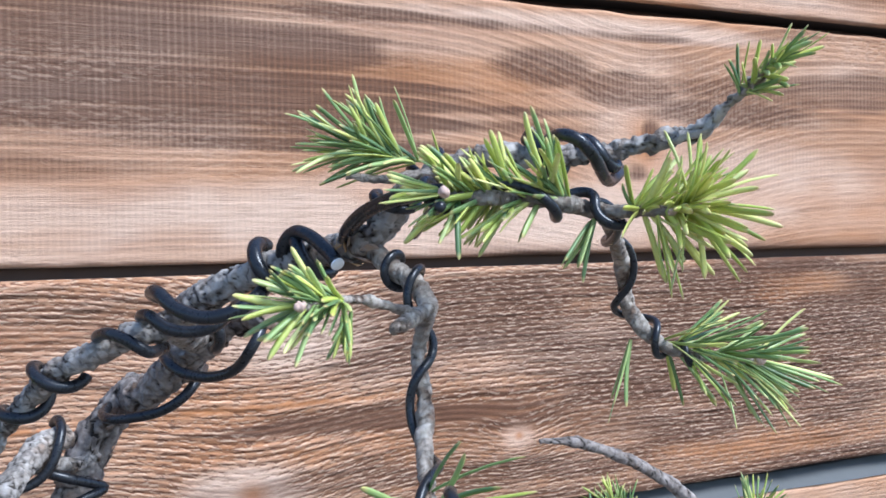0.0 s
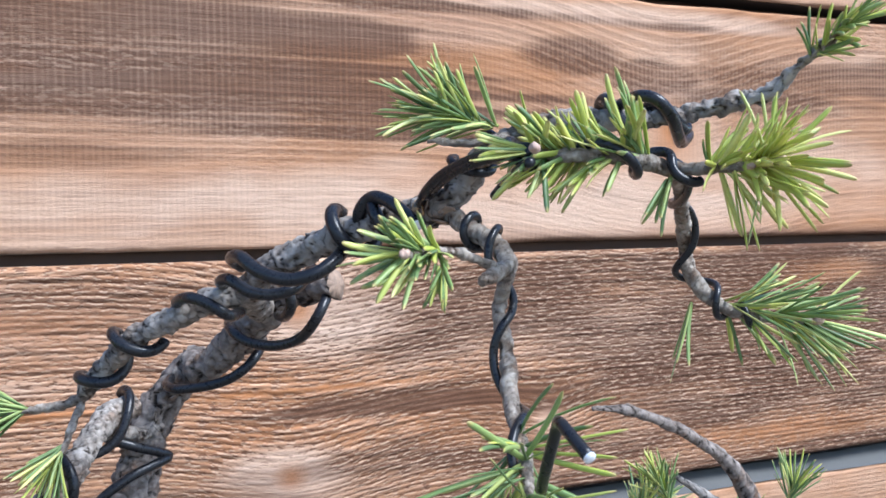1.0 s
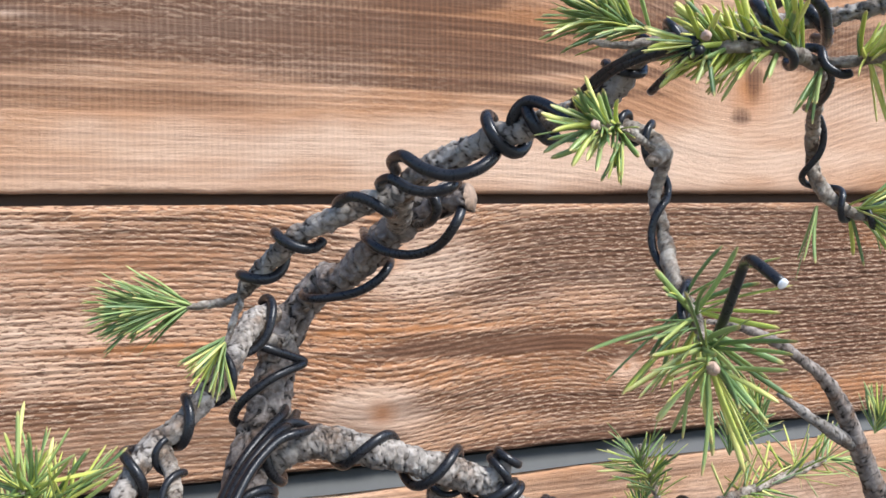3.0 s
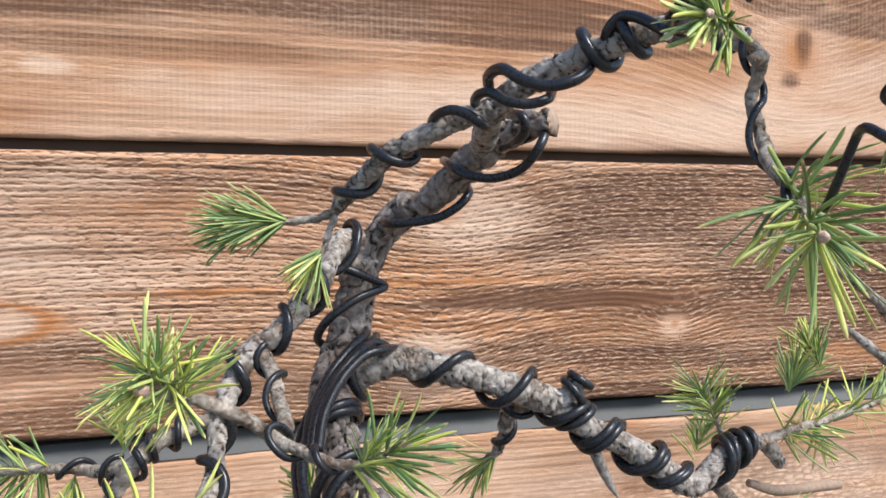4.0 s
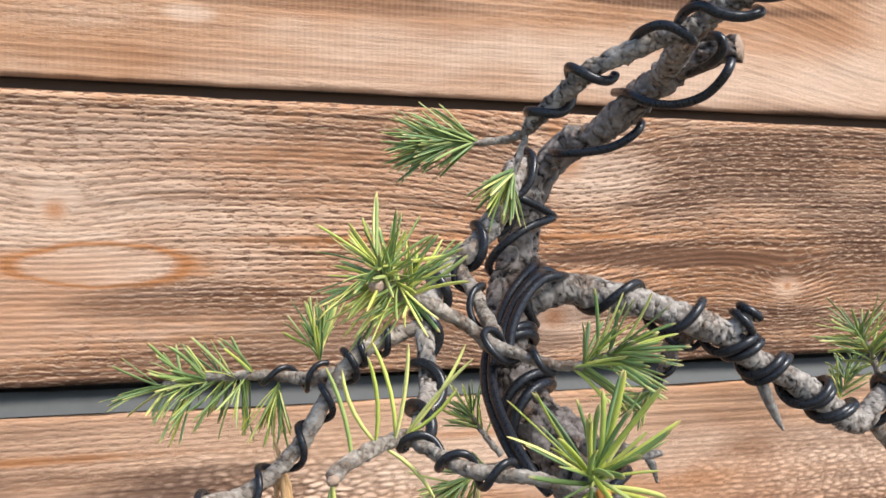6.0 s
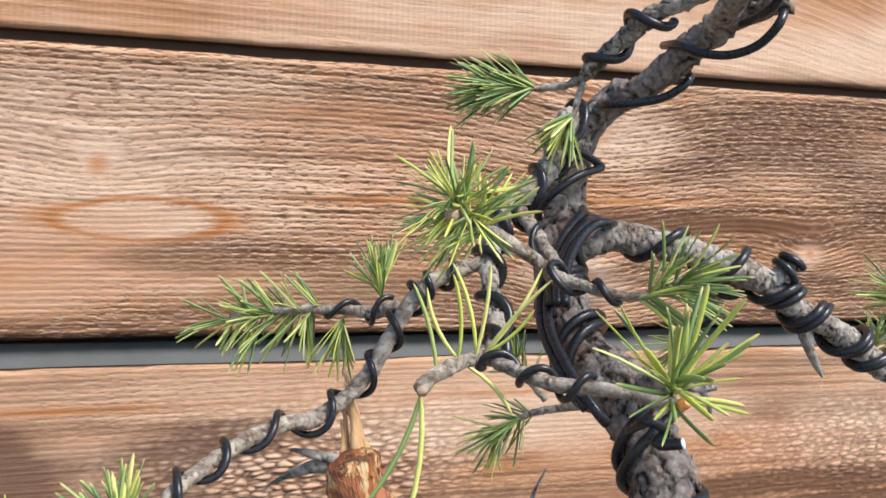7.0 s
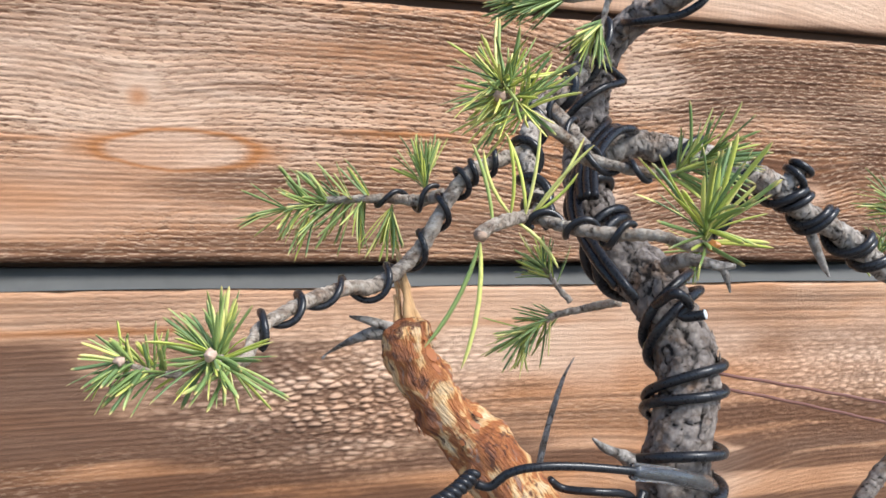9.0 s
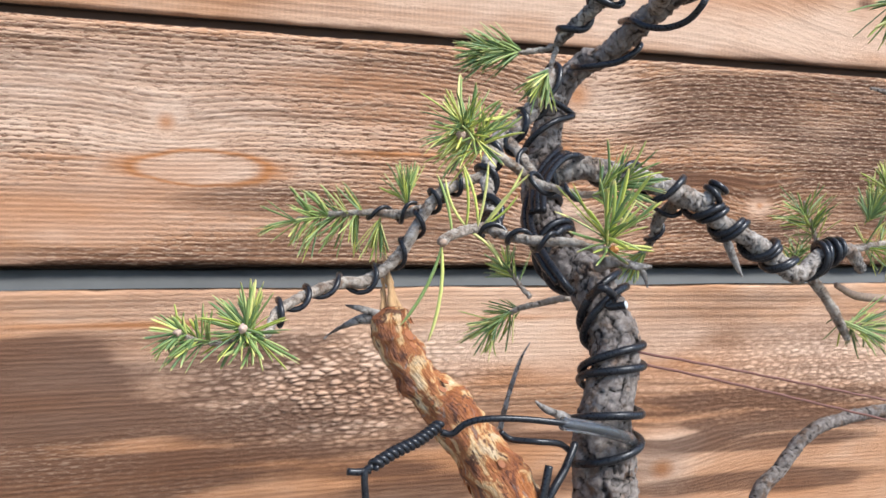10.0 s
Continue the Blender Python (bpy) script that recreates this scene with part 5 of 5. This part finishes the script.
# torn wood shards standing on the stripped limb
for i, (dx, dy, k) in enumerate(((0.0, 0.0, 1.0), (0.003, 0.002, 0.8), (-0.003, 0.003, 0.7), (0.006, 0.001, 0.55), (0.0015, -0.001, 0.65), (-0.005, 0.001, 0.4), (0.0045, 0.004, 0.9))):
    pts, _ = spline([(p[0] + dx * (1 - 0.3 * j), p[1] + dy, SHARD[0][2] - 0.004 + (p[2] - SHARD[0][2] + 0.004) * k, max(0.0003, 0.0017 - 0.0005 * j)) for j, p in enumerate(SHARD)], 0.0012)
    v, fc, cr, _ = sweep(pts[:, :3], pts[:, 3], 8, knobbly(80 + i, 0.004, 0.0006))
    mesh_object("wood_shard", v, fc, shard_mat, limbs["red"][0], "torn pale wood splinter")

# loose bark flakes on the trunk and torn fibres on the stripped limb
rng = random.Random(5)


def flake(key, k0, k1, size, mat, name, lift):
    ob, line, radius, s = limbs[key]
    i = int(len(line) * rng.uniform(k0, k1))
    tan, n, b = frames(line[max(0, i - 2):i + 3])
    a = rng.uniform(0, 2 * math.pi)
    out = n[0] * math.cos(a) + b[0] * math.sin(a)
    side = np.cross(tan[0], out)
    c = line[i] + out * radius[i] * 1.0
    v, fc = [], []
    m = 7
    for layer in (0, 1):
        for j in range(m):
            t = j / m * 2 * math.pi
            rr = size * rng.uniform(0.6, 1.15)
            x, y = math.cos(t) * rr, math.sin(t) * rr * 1.5
            v.append(c + side * x + tan[0] * y + out * (lift * (0.5 + 0.5 * y / size) - layer * 0.0005 + 0.0002))
    fc = [tuple(range(m)), tuple(range(2 * m - 1, m - 1, -1))] + [(j, j + m, (j + 1) % m + m, (j + 1) % m) for j in range(m)]
    mesh_object(name, v, fc, mat, ob, smooth=False, attrs={"crack": [1.0] * len(v)})


for i in range(110):
    flake("trunk", 0.35, 0.97, rng.uniform(0.0012, 0.0034), bark_old, "bark_flake", rng.uniform(0.0003, 0.0012))
for i in range(40):
    flake("H", 0.05, 0.9, rng.uniform(0.0008, 0.002), bark_grey, "bark_flake", rng.uniform(0.0002, 0.0007))
for i in range(50):
    flake("red", 0.02, 0.7, rng.uniform(0.0008, 0.0026), stripped, "bark_scrap", rng.uniform(0.0003, 0.0016))
for i in range(14):
    flake("C", 0.47, 0.53, rng.uniform(0.001, 0.003), rng.choice((shard_mat, heartwood, bark_old)), "torn_bark", rng.uniform(0.0005, 0.0022))
